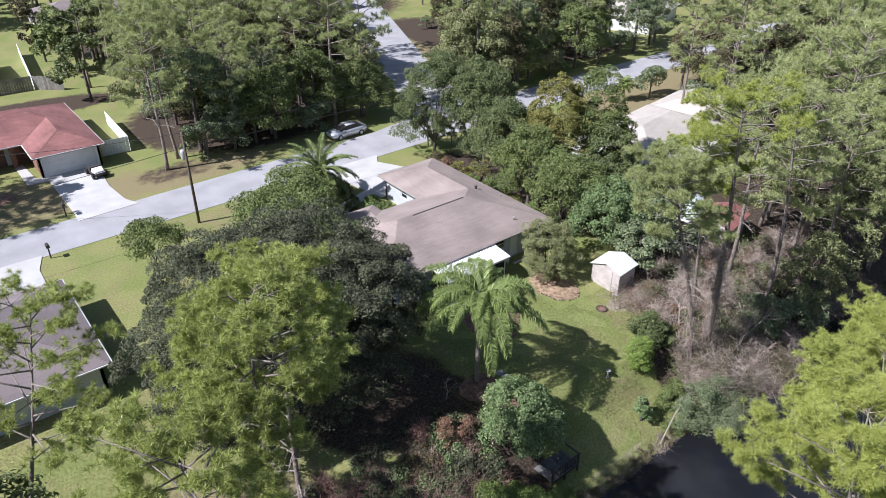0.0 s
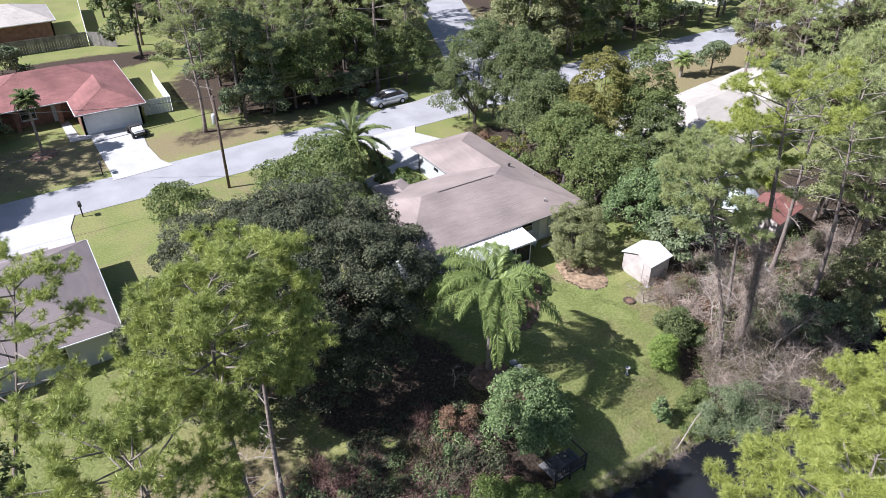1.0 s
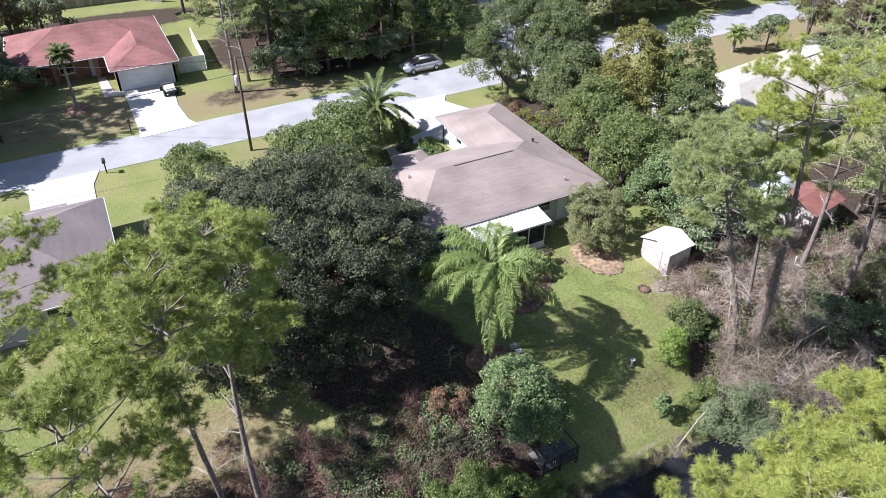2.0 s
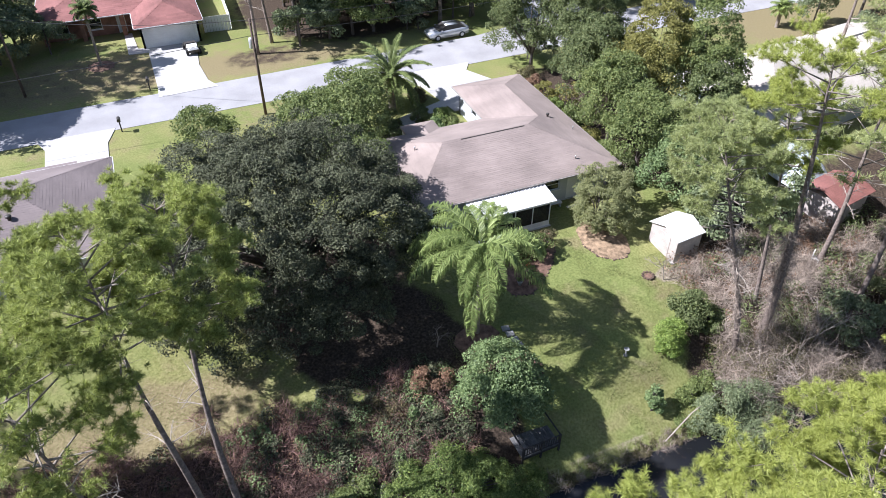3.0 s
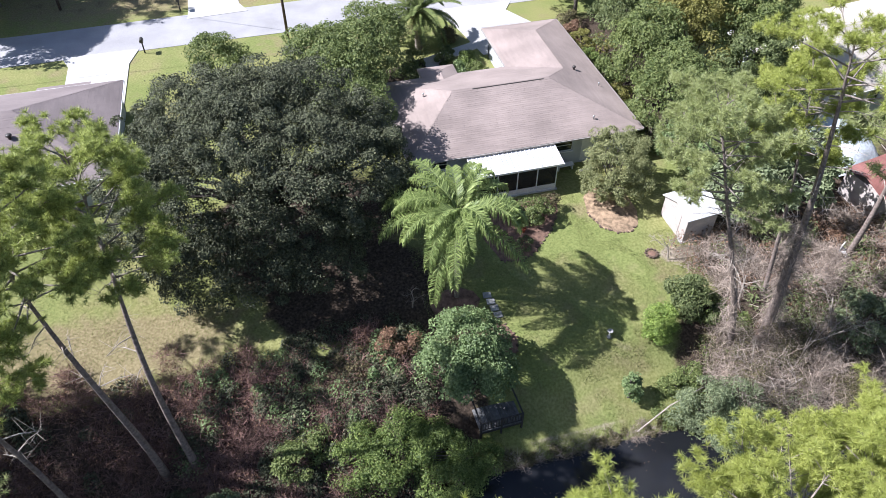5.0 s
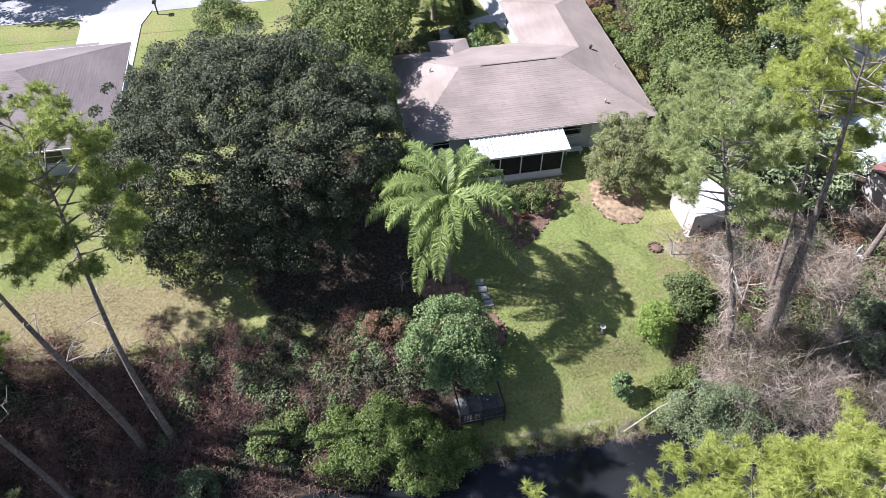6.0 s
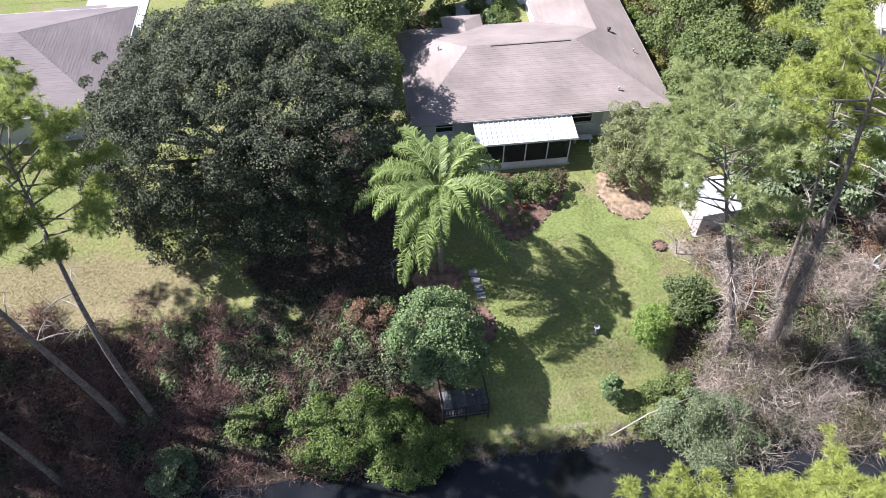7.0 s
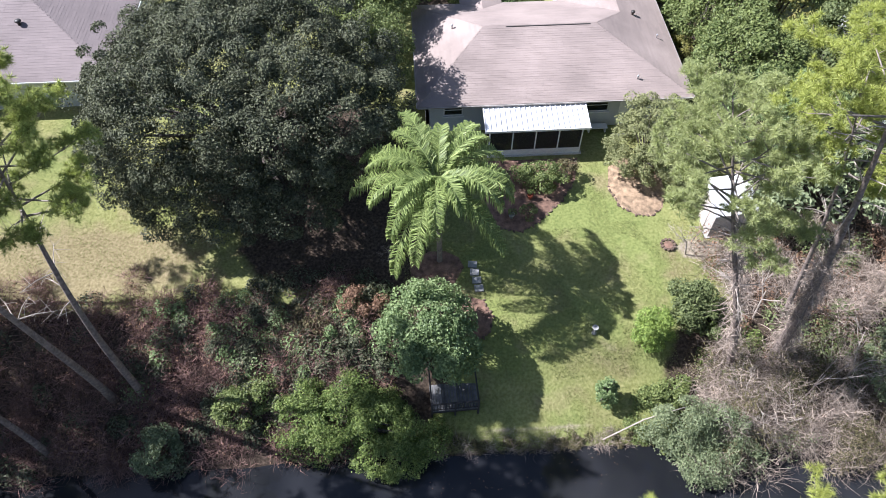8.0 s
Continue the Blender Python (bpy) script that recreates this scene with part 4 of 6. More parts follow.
def palm(name, x, y, trunk_h, fronds, label, leaf_len=0.5, leaf_w=0.035, droop=0.5, leaflets=70, trunk_r=0.15, bend=(0, 0), boots=False, ruffle=0.12, leafmat=None):
    """fronds: rows of azimuth in degrees, start angle, length, sag (radians)."""
    t = empty(name, (x, y, lift(x, y)), label, "palm tree")
    g = Geo()
    top = Vector((bend[0], bend[1], trunk_h))
    path = [Vector((0, 0, -0.3)).lerp(top, k / 16) + Vector((bend[0], bend[1], 0)) * ((k / 16) ** 2 - k / 16) for k in range(17)]
    g.tube(path, [trunk_r * (1.3 if k == 0 else 1.0 + (0.06 if k % 2 else 0)) for k in range(17)], 10)
    part("trunk", g.mesh("trunk", M_PALMTRUNK, True), t)
    if boots:
        b = Geo()
        for k in range(40):
            a, z = k * 2.4, trunk_h * (0.45 + 0.55 * k / 40)
            o = Vector((bend[0], bend[1], 0)) * (z / trunk_h)
            b.tube([o + Vector((math.cos(a) * trunk_r, math.sin(a) * trunk_r, z)), o + Vector((math.cos(a) * trunk_r * 1.9, math.sin(a) * trunk_r * 1.9, z + 0.22))], [0.07, 0.05], 5)
        tagged(part("boot_layer", b.mesh("boot_layer", M_STRAW), t, "orange brown cut leaf bases"), kind="stuff")
    for az, el, ln, sag in fronds:
        mid, V, F = frond_arrays(top, radians(az), el, ln, sag, leaflets, leaf_len, leaf_w, droop, ruffle)
        fr = part("frond", mesh_of("frond", V, F, leafmat or L_PALM), t)
        part("midrib", Geo().tube(mid[:-1], [0.035 - 0.0023 * j for j in range(len(mid) - 1)], 4).mesh("midrib", L_PALM), fr)
    return t

# ---- trees round the house ----
broad_tree("live_oak", 14.2, 33.5, [(-2.5, -0.5, 6.2, 5.6, 5.6, 4.6), (1.8, 0.3, 6.4, 5.4, 5.6, 4.7), (-5.2, -1.5, 4.0, 3.6, 4.2, 3.4), (0.0, -3.5, 4.2, 5.2, 3.4, 3.6), (5.2, 0.2, 4.8, 3.4, 4.6, 3.7), (5.5, -3.0, 5.2, 2.9, 3.2, 3.5), (2.4, -4.8, 3.2, 2.8, 2.4, 2.6), (-1.5, 4.2, 5.4, 5.5, 3.6, 3.9), (0, 1, 6.6, 4.6, 4.6, 3.6), (-0.5, -1.0, 7.6, 3.6, 3.6, 3.0), (-2.2, -3.2, 6.2, 4.6, 3.8, 4.6), (2.2, -3.4, 5.8, 4.2, 3.6, 4.2), (-6.0, -1.8, 2.5, 3.0, 2.8, 2.2), (-3.6, -4.2, 2.1, 2.8, 2.1, 1.9), (-0.5, -5.0, 2.2, 2.6, 1.8, 1.9), (-6.8, 1.2, 3.6, 2.9, 3.2, 3.0), (2.2, -5.6, 2.6, 2.5, 1.6, 1.9)],
           0.42, 2.2, L_OAK, M_OAKBARK, "large dense dark green live oak beside the house", clumps=6000, per=40, cr=0.45, leaf=0.145)
broad_tree("oak", 22.3, 43.5, [(-1.9, 0, 4.0, 2.6, 3.0, 2.6), (0.0, 1.9, 4.3, 2.4, 2.6, 2.4), (-3.2, 2.4, 4.2, 2.6, 2.6, 2.4)], 0.2, 1.8, L_GREEN, M_OAKBARK, "mid green leafy oak by the front corner", clumps=700, per=30, leaf=0.22)
broad_tree("oak", 23.8, 50.2, [(0, 0, 3.6, 2.4, 2.4, 2.2), (-1.8, -0.8, 3.2, 2.0, 2.2, 1.9)], 0.14, 1.4, L_GREEN, M_OAKBARK, "mid green leafy tree near the street", clumps=420, per=28, leaf=0.22)
broad_tree("young_tree", 11.9, 51.6, [(0, 0, 2.7, 1.6, 1.6, 1.7), (0.9, -0.8, 2.3, 1.3, 1.2, 1.3)], 0.08, 1.0, L_GREEN, M_OAKBARK, "small light green tree on the front lawn", clumps=230, per=26, leaf=0.2)
QUEEN = [(176, 0.5, 4.9, 1.75), (153, 0.75, 4.7, 1.9), (112, 0.95, 4.9, 1.8), (128, 1.15, 4.1, 2.2), (58, 0.85, 4.7, 1.9), (30, 0.7, 4.5, 2.0), (5, 0.55, 4.5, 1.95), (-14, 0.75, 4.4, 2.1),
         (-44, 0.05, 4.9, 1.2), (-122, 0.25, 5.6, 1.85), (-108, 0.5, 5.0, 2.0), (198, 0.85, 4.2, 2.2), (82, 1.2, 3.7, 2.2), (-68, 1.2, 3.4, 2.4), (222, 1.15, 3.6, 2.3), (165, 1.0, 4.3, 2.3), (100, 0.6, 4.6, 1.7), (42, 1.05, 4.2, 2.2), (18, 0.3, 4.4, 1.7), (-30, 0.9, 4.2, 2.3), (-95, 0.9, 4.2, 2.5), (140, 0.45, 4.6, 1.8), (-130, 0.75, 4.6, 2.3)]
palm("queen_palm", 24.0, 26.7, 6.7, QUEEN, "queen palm with drooping feathery fronds in the backyard", leaf_len=1.0, leaf_w=0.04, droop=0.86, leaflets=140, trunk_r=0.15, bend=(-0.1, -0.3), ruffle=0.26)
DATE = [(k * 137.5, -0.5 + 1.8 * k / 37, 3.9, 1.35 - 0.25 * k / 37) for k in range(38)]
palm("date_palm", 28.2, 53.8, 3.3, DATE, "date palm with stiff arching fronds near the street", leaf_len=0.55, leaf_w=0.08, droop=0.15, leaflets=75, trunk_r=0.32, boots=True, leafmat=L_DATE)
broad_tree("citrus_tree", 23.2, 22.0, [(0, 0.1, 2.1, 1.9, 1.8, 1.7), (0.9, -0.9, 1.6, 1.5, 1.4, 1.2), (-1.1, -0.6, 1.6, 1.4, 1.5, 1.3), (0.1, -1.6, 1.3, 1.4, 1.1, 1.0)], 0.09, 0.7, L_CITRUS, M_OAKBARK, "round blue-green citrus tree by the deck", clumps=800, per=24, cr=0.38, leaf=0.175)
shrub("round_bush", 36.4, 32.6, [(0, 0, 2.2, 2.2, 1.9, 1.9), (0.6, 0.4, 2.6, 1.7, 1.6, 1.6), (-0.9, -0.4, 1.9, 1.7, 1.6, 1.6), (0.4, -0.8, 1.4, 1.8, 1.4, 1.2), (-0.3, -1.5, 1.5, 1.5, 1.0, 1.1), (-0.4, 0.6, 3.2, 1.3, 1.2, 1.2)], L_OLIVE, "large rounded olive green bush on a straw bed", clumps=950, per=28, cr=0.28, leaf=0.12)

# pines beside and in front of the camera's way
pine("pine", 8.5, 20.6, 18.8, 0.7, 2.05, L_PINE_DEEP, "tall slash pine with bright green needle tufts", (0.2, 0.9), 0.2, 32, 8, 9, 42, 0.22, 0.022, 8)
pine("pine", 7.05, 20.4, 20.2, 0.74, 2.1, L_PINE_DEEP, "tall slash pine with a leaning trunk", (-0.5, -2.2), 0.2, 30, 8, 9, 42, 0.22, 0.022, 10)
pine("pine", 4.3, 18.0, 19.4, 0.68, 2.4, L_PINE_DEEP, "tall slash pine with tufted limbs over the brush", (-1.2, -1.1), 0.17, 32, 8, 9, 38, 0.22, 0.022, 6)
pine("pine", -2.6, 26.0, 15.0, 0.62, 2.5, L_PINE_DEEP, "pine with an open crown beside the lawn", (4.2, 2.6), 0.17, 24, 8, 7, 42, 0.22, 0.022, 2)
pine("pine", 22.6, 3.2, 17.9, 0.62, 2.8, L_PINE_LIT, "sunlit lime green pine beside the pond", (-2.2, 1.4), 0.2, 32, 11, 12, 38, 0.21, 0.018, 2)
pine("pine", 28.4, 4.6, 14.8, 0.56, 2.9, L_PINE_LIT, "sunlit lime green pine beside the pond", (0.2, 2.1), 0.2, 32, 11, 12, 38, 0.21, 0.018, 2)
pine("pine", 32.2, 5.0, 15.6, 0.56, 2.8, L_PINE_LIT, "sunlit lime green pine beside the pond", (0.2, 2.2), 0.2, 32, 11, 12, 38, 0.21, 0.018, 2)
pine("pine", 37.2, 5.2, 14.6, 0.52, 2.7, L_PINE_LIT, "sunlit lime green pine beside the pond", (0.4, 2.2), 0.2, 24, 8, 6, 48, 0.22, 0.02, 3)
pine("pine", 43.4, 5.0, 15.2, 0.52, 2.8, L_PINE_LIT, "sunlit lime green pine on the far bank", (0.2, 2.2), 0.2, 22, 7, 6, 40, 0.22, 0.022, 3)
pine("pine", 38.4, 20.1, 17.2, 0.69, 2.15, L_PINE, "tall pine with a round crown and bare lower limbs", (-4.9, 1.0), 0.21, 36, 8, 8, 44, 0.22, 0.02, 26)
pine("pine", 41.0, 20.5, 20.0, 0.84, 2.7, L_PINE_LIT, "tall pine with a vine-covered trunk and yellowish crown", (-3.6, -0.8), 0.3, 17, 7, 8, 46, 0.22, 0.02, 9)
pine("pine", 42.0, 22.6, 16.2, 0.68, 1.75, L_PINE_LIT, "slender pine with a narrow lime green crown", (-3.8, -0.6), 0.15, 26, 7, 8, 46, 0.22, 0.02, 6)
pine("pine", 49.0, 20.5, 18.0, 0.6, 2.8, L_PINE, "tall pine in the neighbouring wood", (-1.0, 0.8), 0.2, 24, 6, 5, 22, 0.26, 0.024, 6)

# evergreen screen east of the house
for name, x, y, bl, lm, lab, n in (
        ("oak", 43.4, 56.2, [(0, 0, 6.2, 3.4, 3.4, 4.4), (1.6, -2.4, 5.8, 3.0, 3.0, 4.2), (-1.4, 1.0, 4.2, 2.6, 2.6, 3.2), (2.6, 1.4, 7.0, 2.4, 2.4, 3.6)], L_OAK2, "broad dark green oak near the side street", 1150),
        ("oak", 45.4, 50.5, [(0, 0, 6.6, 2.8, 3.0, 4.8), (-1.4, -1.6, 4.8, 2.4, 2.4, 3.6), (1.6, 1.0, 6.2, 2.4, 2.4, 4.2)], L_OAK2, "tall dense dark oak beside the house", 900),
        ("oak", 43.6, 45.4, [(0, 0, 5.4, 1.9, 2.2, 3.8), (-0.6, 1.2, 4.2, 1.8, 1.8, 3.0)], L_OAK2, "dark green tree along the side wall", 520),
        ("elm", 46.0, 41.4, [(0, 0, 7.6, 1.9, 2.2, 4.2), (-0.8, 1.4, 5.4, 2.0, 2.0, 3.4), (0.8, -1.4, 5.0, 1.8, 1.8, 3.4)], L_YELLOW, "tall tree with yellowing autumn leaves", 760),
        ("oak", 49.0, 39.2, [(0, 0, 8.0, 1.8, 2.0, 4.4), (0.4, -1.4, 5.2, 2.2, 2.0, 3.8), (-0.8, 1.0, 6.0, 1.8, 1.8, 3.6)], L_GREEN, "tall narrow green tree beside the house", 760),
        ("oak", 42.0, 40.6, [(0, 0, 4.4, 1.9, 2.2, 3.6), (-0.3, 2.2, 3.2, 1.7, 1.8, 2.6), (0.5, -2.0, 3.8, 1.9, 1.8, 3.0)], L_GREEN, "fresh green leafy tree along the side wall", 620),
        ("oak", 41.8, 36.4, [(0, 0, 3.6, 2.0, 2.2, 3.2), (1.4, -1.2, 3.8, 1.9, 1.8, 3.0)], L_GREEN, "dark leafy tree at the house corner", 520),
        ("oak", 43.6, 33.0, [(0, 0, 3.0, 2.6, 2.4, 2.8), (-1.8, -0.6, 2.2, 1.9, 1.8, 2.1), (1.6, -1.0, 2.8, 2.2, 2.0, 2.4)], L_CITRUS, "dense leafy tree behind the shed", 680),
        ("oak", 47.4, 36.0, [(0, 0, 4.6, 2.4, 2.4, 3.6), (1.6, -1.4, 3.2, 2.2, 2.0, 2.6)], L_OAK2, "leafy tree along the lot line", 560),
        ("plum", 50.4, 37.6, [(0, 0, 3.6, 1.2, 1.2, 2.0)], L_BROWNOLIVE, "small dark reddish-brown tree by the pale roof", 160)):
    broad_tree(name, x, y, bl, 0.18, 1.8, lm, M_OAKBARK, lab, clumps=n, per=30, cr=0.5, leaf=0.2, gaps=0.1)

# trees west of the brush, which shade the bank
for x, y, h in ((-3.0, 18.4, 13.0), (-5.5, 22.5, 14.5), (0.2, 14.2, 11.5)):
    pine("pine", x, y, h, 0.45, 2.8, L_PINE, "tall pine with an open crown west of the brush", (0.8, 0.5), 0.19, 24, 7, 5, 20, 0.26, 0.026, 5)
# two oaks outside the view, added only to throw shade on the brush
for x, y in ((-6.0, 22.8), (-7.0, 17.4)):
    broad_tree("oak", x, y, [(0, 0, 9.5, 4.6, 4.0, 4.2), (2.2, 1.0, 8.2, 3.6, 3.2, 3.6), (1.0, -1.6, 7.4, 3.6, 3.0, 3.2)], 0.3, 4.0, L_OAK2, M_OAKBARK, "tall broad unseen oak added to shade the brush", clumps=620, per=24, cr=0.6, leaf=0.3)

# ---- loose things in the backyard ----
def garden_shed():
    s = empty("garden_shed", (39.95, 28.75, lift(39.6, 28.0)), "small tan metal shed with a pale roof", "shed", turn=-84)
    w, d, h = 1.25, 1.1, 1.9
    part("wall", Geo().box(-w, w, -d, -d + 0.05, -0.3, h).box(-w, w, d - 0.05, d, -0.3, h).box(-w, -w + 0.05, -d + 0.05, d - 0.05, -0.3, h).box(w - 0.05, w, -d + 0.05, d - 0.05, -0.3, h).mesh("wall", M_SHEDWALL), s)
    a = Vector((0, 0, h + 0.5))
    for sg in (-1, 1):
        g = Geo().add([(sg * (w + 0.15), -d - 0.15, h - 0.02), (sg * (w + 0.15), d + 0.15, h - 0.02), (0, d + 0.15, h + 0.5), (0, -d - 0.15, h + 0.5), (sg * (w + 0.15), -d - 0.15, h - 0.07), (sg * (w + 0.15), d + 0.15, h - 0.07), (0, d + 0.15, h + 0.45), (0, -d - 0.15, h + 0.45)], [(0, 1, 2, 3), (4, 5, 6, 7), (0, 1, 5, 4), (1, 2, 6, 5), (3, 0, 4, 7)])
        part("roof_panel", g.mesh("roof_panel", M_TIN), s, "pale metal roof panel")
    for sg in (-1, 1):
        y = sg * (d - 0.02)
        part("gable", Geo().add([(-w, y, h), (w, y, h), (0, y, h + 0.46)], [(0, 1, 2)]).mesh("gable", M_SHEDWALL), s)
    part("door", box_mesh("door", M_SHEDWALL, -0.6, 0.6, -d - 0.03, -d - 0.003, -0.1, 1.75), s, "sliding metal door")
    part("skirt", box_mesh("skirt", M_CONC, -w - 0.1, w + 0.1, -d - 0.15, d + 0.1, -0.6, 0.02), s, "concrete base")


def deck():
    z0 = -3.05
    t = empty("deck", (24.3, 20.0, z0), "small dark weathered wooden deck with railing", "deck", turn=2)
    for k in range(16):
        x = -1.2 + k * 0.15
        part("plank", mesh_of("plank", *plank(x, x + 0.138, -1.15, 1.15, -0.04, 0.0), M_DECK), t)
    for y in (-1.15, 1.07):
        part("joist", box_mesh("joist", M_RAIL, -1.2, 1.2, y, y + 0.08, -0.22, -0.042), t)
    for x, y in ((-1.17, -1.12), (0, -1.12), (1.17, -1.12), (-1.17, 1.1), (1.17, 1.1)):
        part("post", box_mesh("post", M_RAIL, x - 0.045, x + 0.045, y - 0.045, y + 0.045, -1.1, 0.78), t)
    for a in ((-1.17, 1.17, -1.16, -1.08), ):
        part("rail", box_mesh("rail", M_RAIL, *a, 0.72, 0.76), t)
        part("rail", box_mesh("rail", M_RAIL, a[0], a[1], -1.14, -1.1, 0.1, 0.14), t)
    for sx in (-1.17, 1.17):
        part("rail", box_mesh("rail", M_RAIL, sx - 0.04, sx + 0.04, -1.07, 1.05, 0.72, 0.76), t)
    for k in range(15):
        x = -1.07 + k * 0.153
        part("baluster", box_mesh("baluster", M_RAIL, x - 0.018, x + 0.018, -1.135, -1.1, 0.14, 0.72), t)


def plank(x0, x1, y0, y1, z0, z1):
    b = 0.008
    v = [(x0, y0, z0), (x1, y0, z0), (x1, y1, z0), (x0, y1, z0), (x0, y0, z1 - b), (x1, y0, z1 - b), (x1, y1, z1 - b), (x0, y1, z1 - b), (x0 + b, y0 + b, z1), (x1 - b, y0 + b, z1), (x1 - b, y1 - b, z1), (x0 + b, y1 - b, z1)]
    f = [(3, 2, 1, 0), (0, 1, 5, 4), (1, 2, 6, 5), (2, 3, 7, 6), (3, 0, 4, 7), (4, 5, 9, 8), (5, 6, 10, 9), (6, 7, 11, 10), (7, 4, 8, 11), (8, 9, 10, 11)]
    return v, f


def bird_bath(x, y):
    t = empty("bird_bath", (x, y, lift(x, y)), "small pale concrete bird bath on the lawn", "bird bath")
    part("pedestal", Geo().lathe([(0.13, -0.05), (0.13, 0.04), (0.06, 0.1), (0.05, 0.36), (0.08, 0.46)], 14).mesh("pedestal", M_STONE, True), t)
    part("bowl", Geo().lathe([(0.06, 0.45), (0.15, 0.51), (0.17, 0.54), (0.145, 0.54), (0.04, 0.49)], 16).mesh("bowl", M_STONE, True), t)


def bed(name, outline, mat, label, height=0.12):
    """A mounded garden bed on the slope."""
    cx = sum(p[0] for p in outline) / len(outline)
    cy = sum(p[1] for p in outline) / len(outline)
    g, n, rings = Geo(), len(outline), 6
    v = []
    for k in range(rings):
        q = 1 - k / rings
        for x, y in outline:
            X, Y = cx + (x - cx) * q, cy + (y - cy) * q
            v.append((X, Y, lift(X, Y) + 0.012 + height * (1 - q ** 3) + (0.03 * math.sin(X * 5) * math.cos(Y * 6) if k else 0)))
    v.append((cx, cy, lift(cx, cy) + height))
    f = [(k * n + s, k * n + (s + 1) % n, (k + 1) * n + (s + 1) % n, (k + 1) * n + s) for k in range(rings - 1) for s in range(n)]
    f += [((rings - 1) * n + s, (rings - 1) * n + (s + 1) % n, rings * n) for s in range(n)]
    return tagged(new(name, mesh_of(name, v, f, mat, True)), label, "garden bed", kind="structure")


def edging(points, parent, step=0.21):
    """A row of rough stones or logs along the rim of a bed."""
    proto = []
    for k in range(4):
        g = Geo().lathe([(0.08, -0.06), (0.11, 0.0), (0.1, 0.05), (0.05, 0.08)], 7)
        v = [(x * (1.5 + 0.5 * math.sin(k * 2 + i)), y * (0.9 + 0.2 * math.cos(k + i)), z * (0.9 + 0.1 * k)) for i, (x, y, z) in enumerate(g.v)]
        proto.append(mesh_of("edging_stone", v, g.f, M_EDGE))
    k = 0
    for (x0, y0), (x1, y1) in zip(points, points[1:]):
        d = math.hypot(x1 - x0, y1 - y0)
        for j in range(max(1, int(d / step))):
            q = j * step / d
            x, y = x0 + (x1 - x0) * q, y0 + (y1 - y0) * q
            s = new("edging_stone", proto[k % 4])
            s.parent = parent
            s.matrix_basis = pose(x + 0.04 * math.sin(k * 5.1), y + 0.04 * math.cos(k * 3.7), lift(x, y) + 0.01, 0, 0, 73 * k) @ Matrix.Scale(0.62 + 0.16 * math.sin(k * 2.3), 4)
            k += 1


garden_shed()
deck()
bird_bath(31.75, 22.1)
straw = bed("bed_1", [(34.3, 32.4), (34.0, 30.8), (34.5, 29.6), (35.3, 29.0), (36.2, 28.9), (36.9, 29.4), (37.3, 30.5), (37.2, 32.2), (36.0, 33.0), (35.0, 33.0)], M_STRAW, "straw-covered bed round the big bush")
edging([(34.05, 31.0), (34.5, 29.6), (35.3, 29.0), (36.2, 28.9), (36.9, 29.4)], straw)
mulch = bed("bed_2", [(27.2, 33.2), (26.8, 30.5), (27.4, 28.6), (28.6, 28.3), (29.8, 28.9), (31.2, 30.2), (32.2, 31.6), (32.6, 33.2)], M_MULCH, "red-brown mulch bed before the porch")
edging([(27.4, 28.6), (28.6, 28.3), (29.8, 28.9), (31.2, 30.2), (32.2, 31.6)], mulch)
island = bed("bed_3", [(26.2, 24.2), (26.6, 23.3), (26.4, 22.4), (25.6, 22.0), (24.6, 22.4), (24.4, 23.6), (25.2, 24.6)], M_MULCH, "small mulch bed by the stepping stones", 0.08)
edging([(26.2, 24.2), (26.6, 23.3), (26.4, 22.4), (25.6, 22.0)], island, 0.24)
ring = bed("bed_4", [(25.0 + 1.5 * math.cos(a * 0.6) - 1.2, 26.2 + 1.1 * math.sin(a * 0.6)) for a in range(10)], M_MULCH, "mulch circle under the queen palm", 0.06)
for k, (x, y) in enumerate(((25.76, 26.35), (25.84, 25.87), (25.92, 25.39), (26.0, 24.91))):
    st = new("stepping_stone", Geo().box(-0.24, 0.24, -0.2, 0.2, -0.05, 0.05).mesh("stepping_stone", M_STONE))
    st.matrix_world = pose(x, y, lift(x, y) + 0.02, 4, 0, -8 + 3 * k)
    tagged(st, "pale square stepping stone in the lawn", "stepping stone", "stepping stones")
shrub("bed_shrub", 30.4, 31.2, [(0, 0, 0.8, 0.9, 0.8, 0.8), (-0.8, 0.4, 0.6, 0.7, 0.6, 0.6)], L_GREEN, "leafy shrub in the bed before the porch", 130, 20, 0.25, 0.14)

# ---- undergrowth ----
def twig_arrays(P, D, length, width):
    """Thin curved twigs of two segments, starting at P and heading along D."""
    n = len(P)
    D = unit(D)
    L = length * rng.uniform(0.5, 1.4, (n, 1))
    s = unit(np.cross(D, rng.normal(size=(n, 3)))) * width * rng.uniform(0.6, 1.4, (n, 1)) / 2
    m = P + D * L * 0.5 + rng.normal(size=(n, 3)) * 0.06
    e = m + unit(D + rng.normal(size=(n, 3)) * 0.55 + np.array([0, 0, -0.25])) * L * 0.5
    v = np.stack([P - s, P + s, m + s * 0.8, e, m - s * 0.8], 1).reshape(-1, 3)
    return v, bent_faces(n)


def mounds(x0, x1, y0, y1, n, rad, height, seed, inside=None):
    r = np.random.default_rng(seed)
    C = np.stack([r.uniform(x0, x1, n), r.uniform(y0, y1, n)], -1)
    if inside is not None:
        C = C[inside(C[:, 0], C[:, 1])]
    return C, r.uniform(0.6, 1.35, len(C)) * rad, r.uniform(0.5, 1.4, len(C)) * height


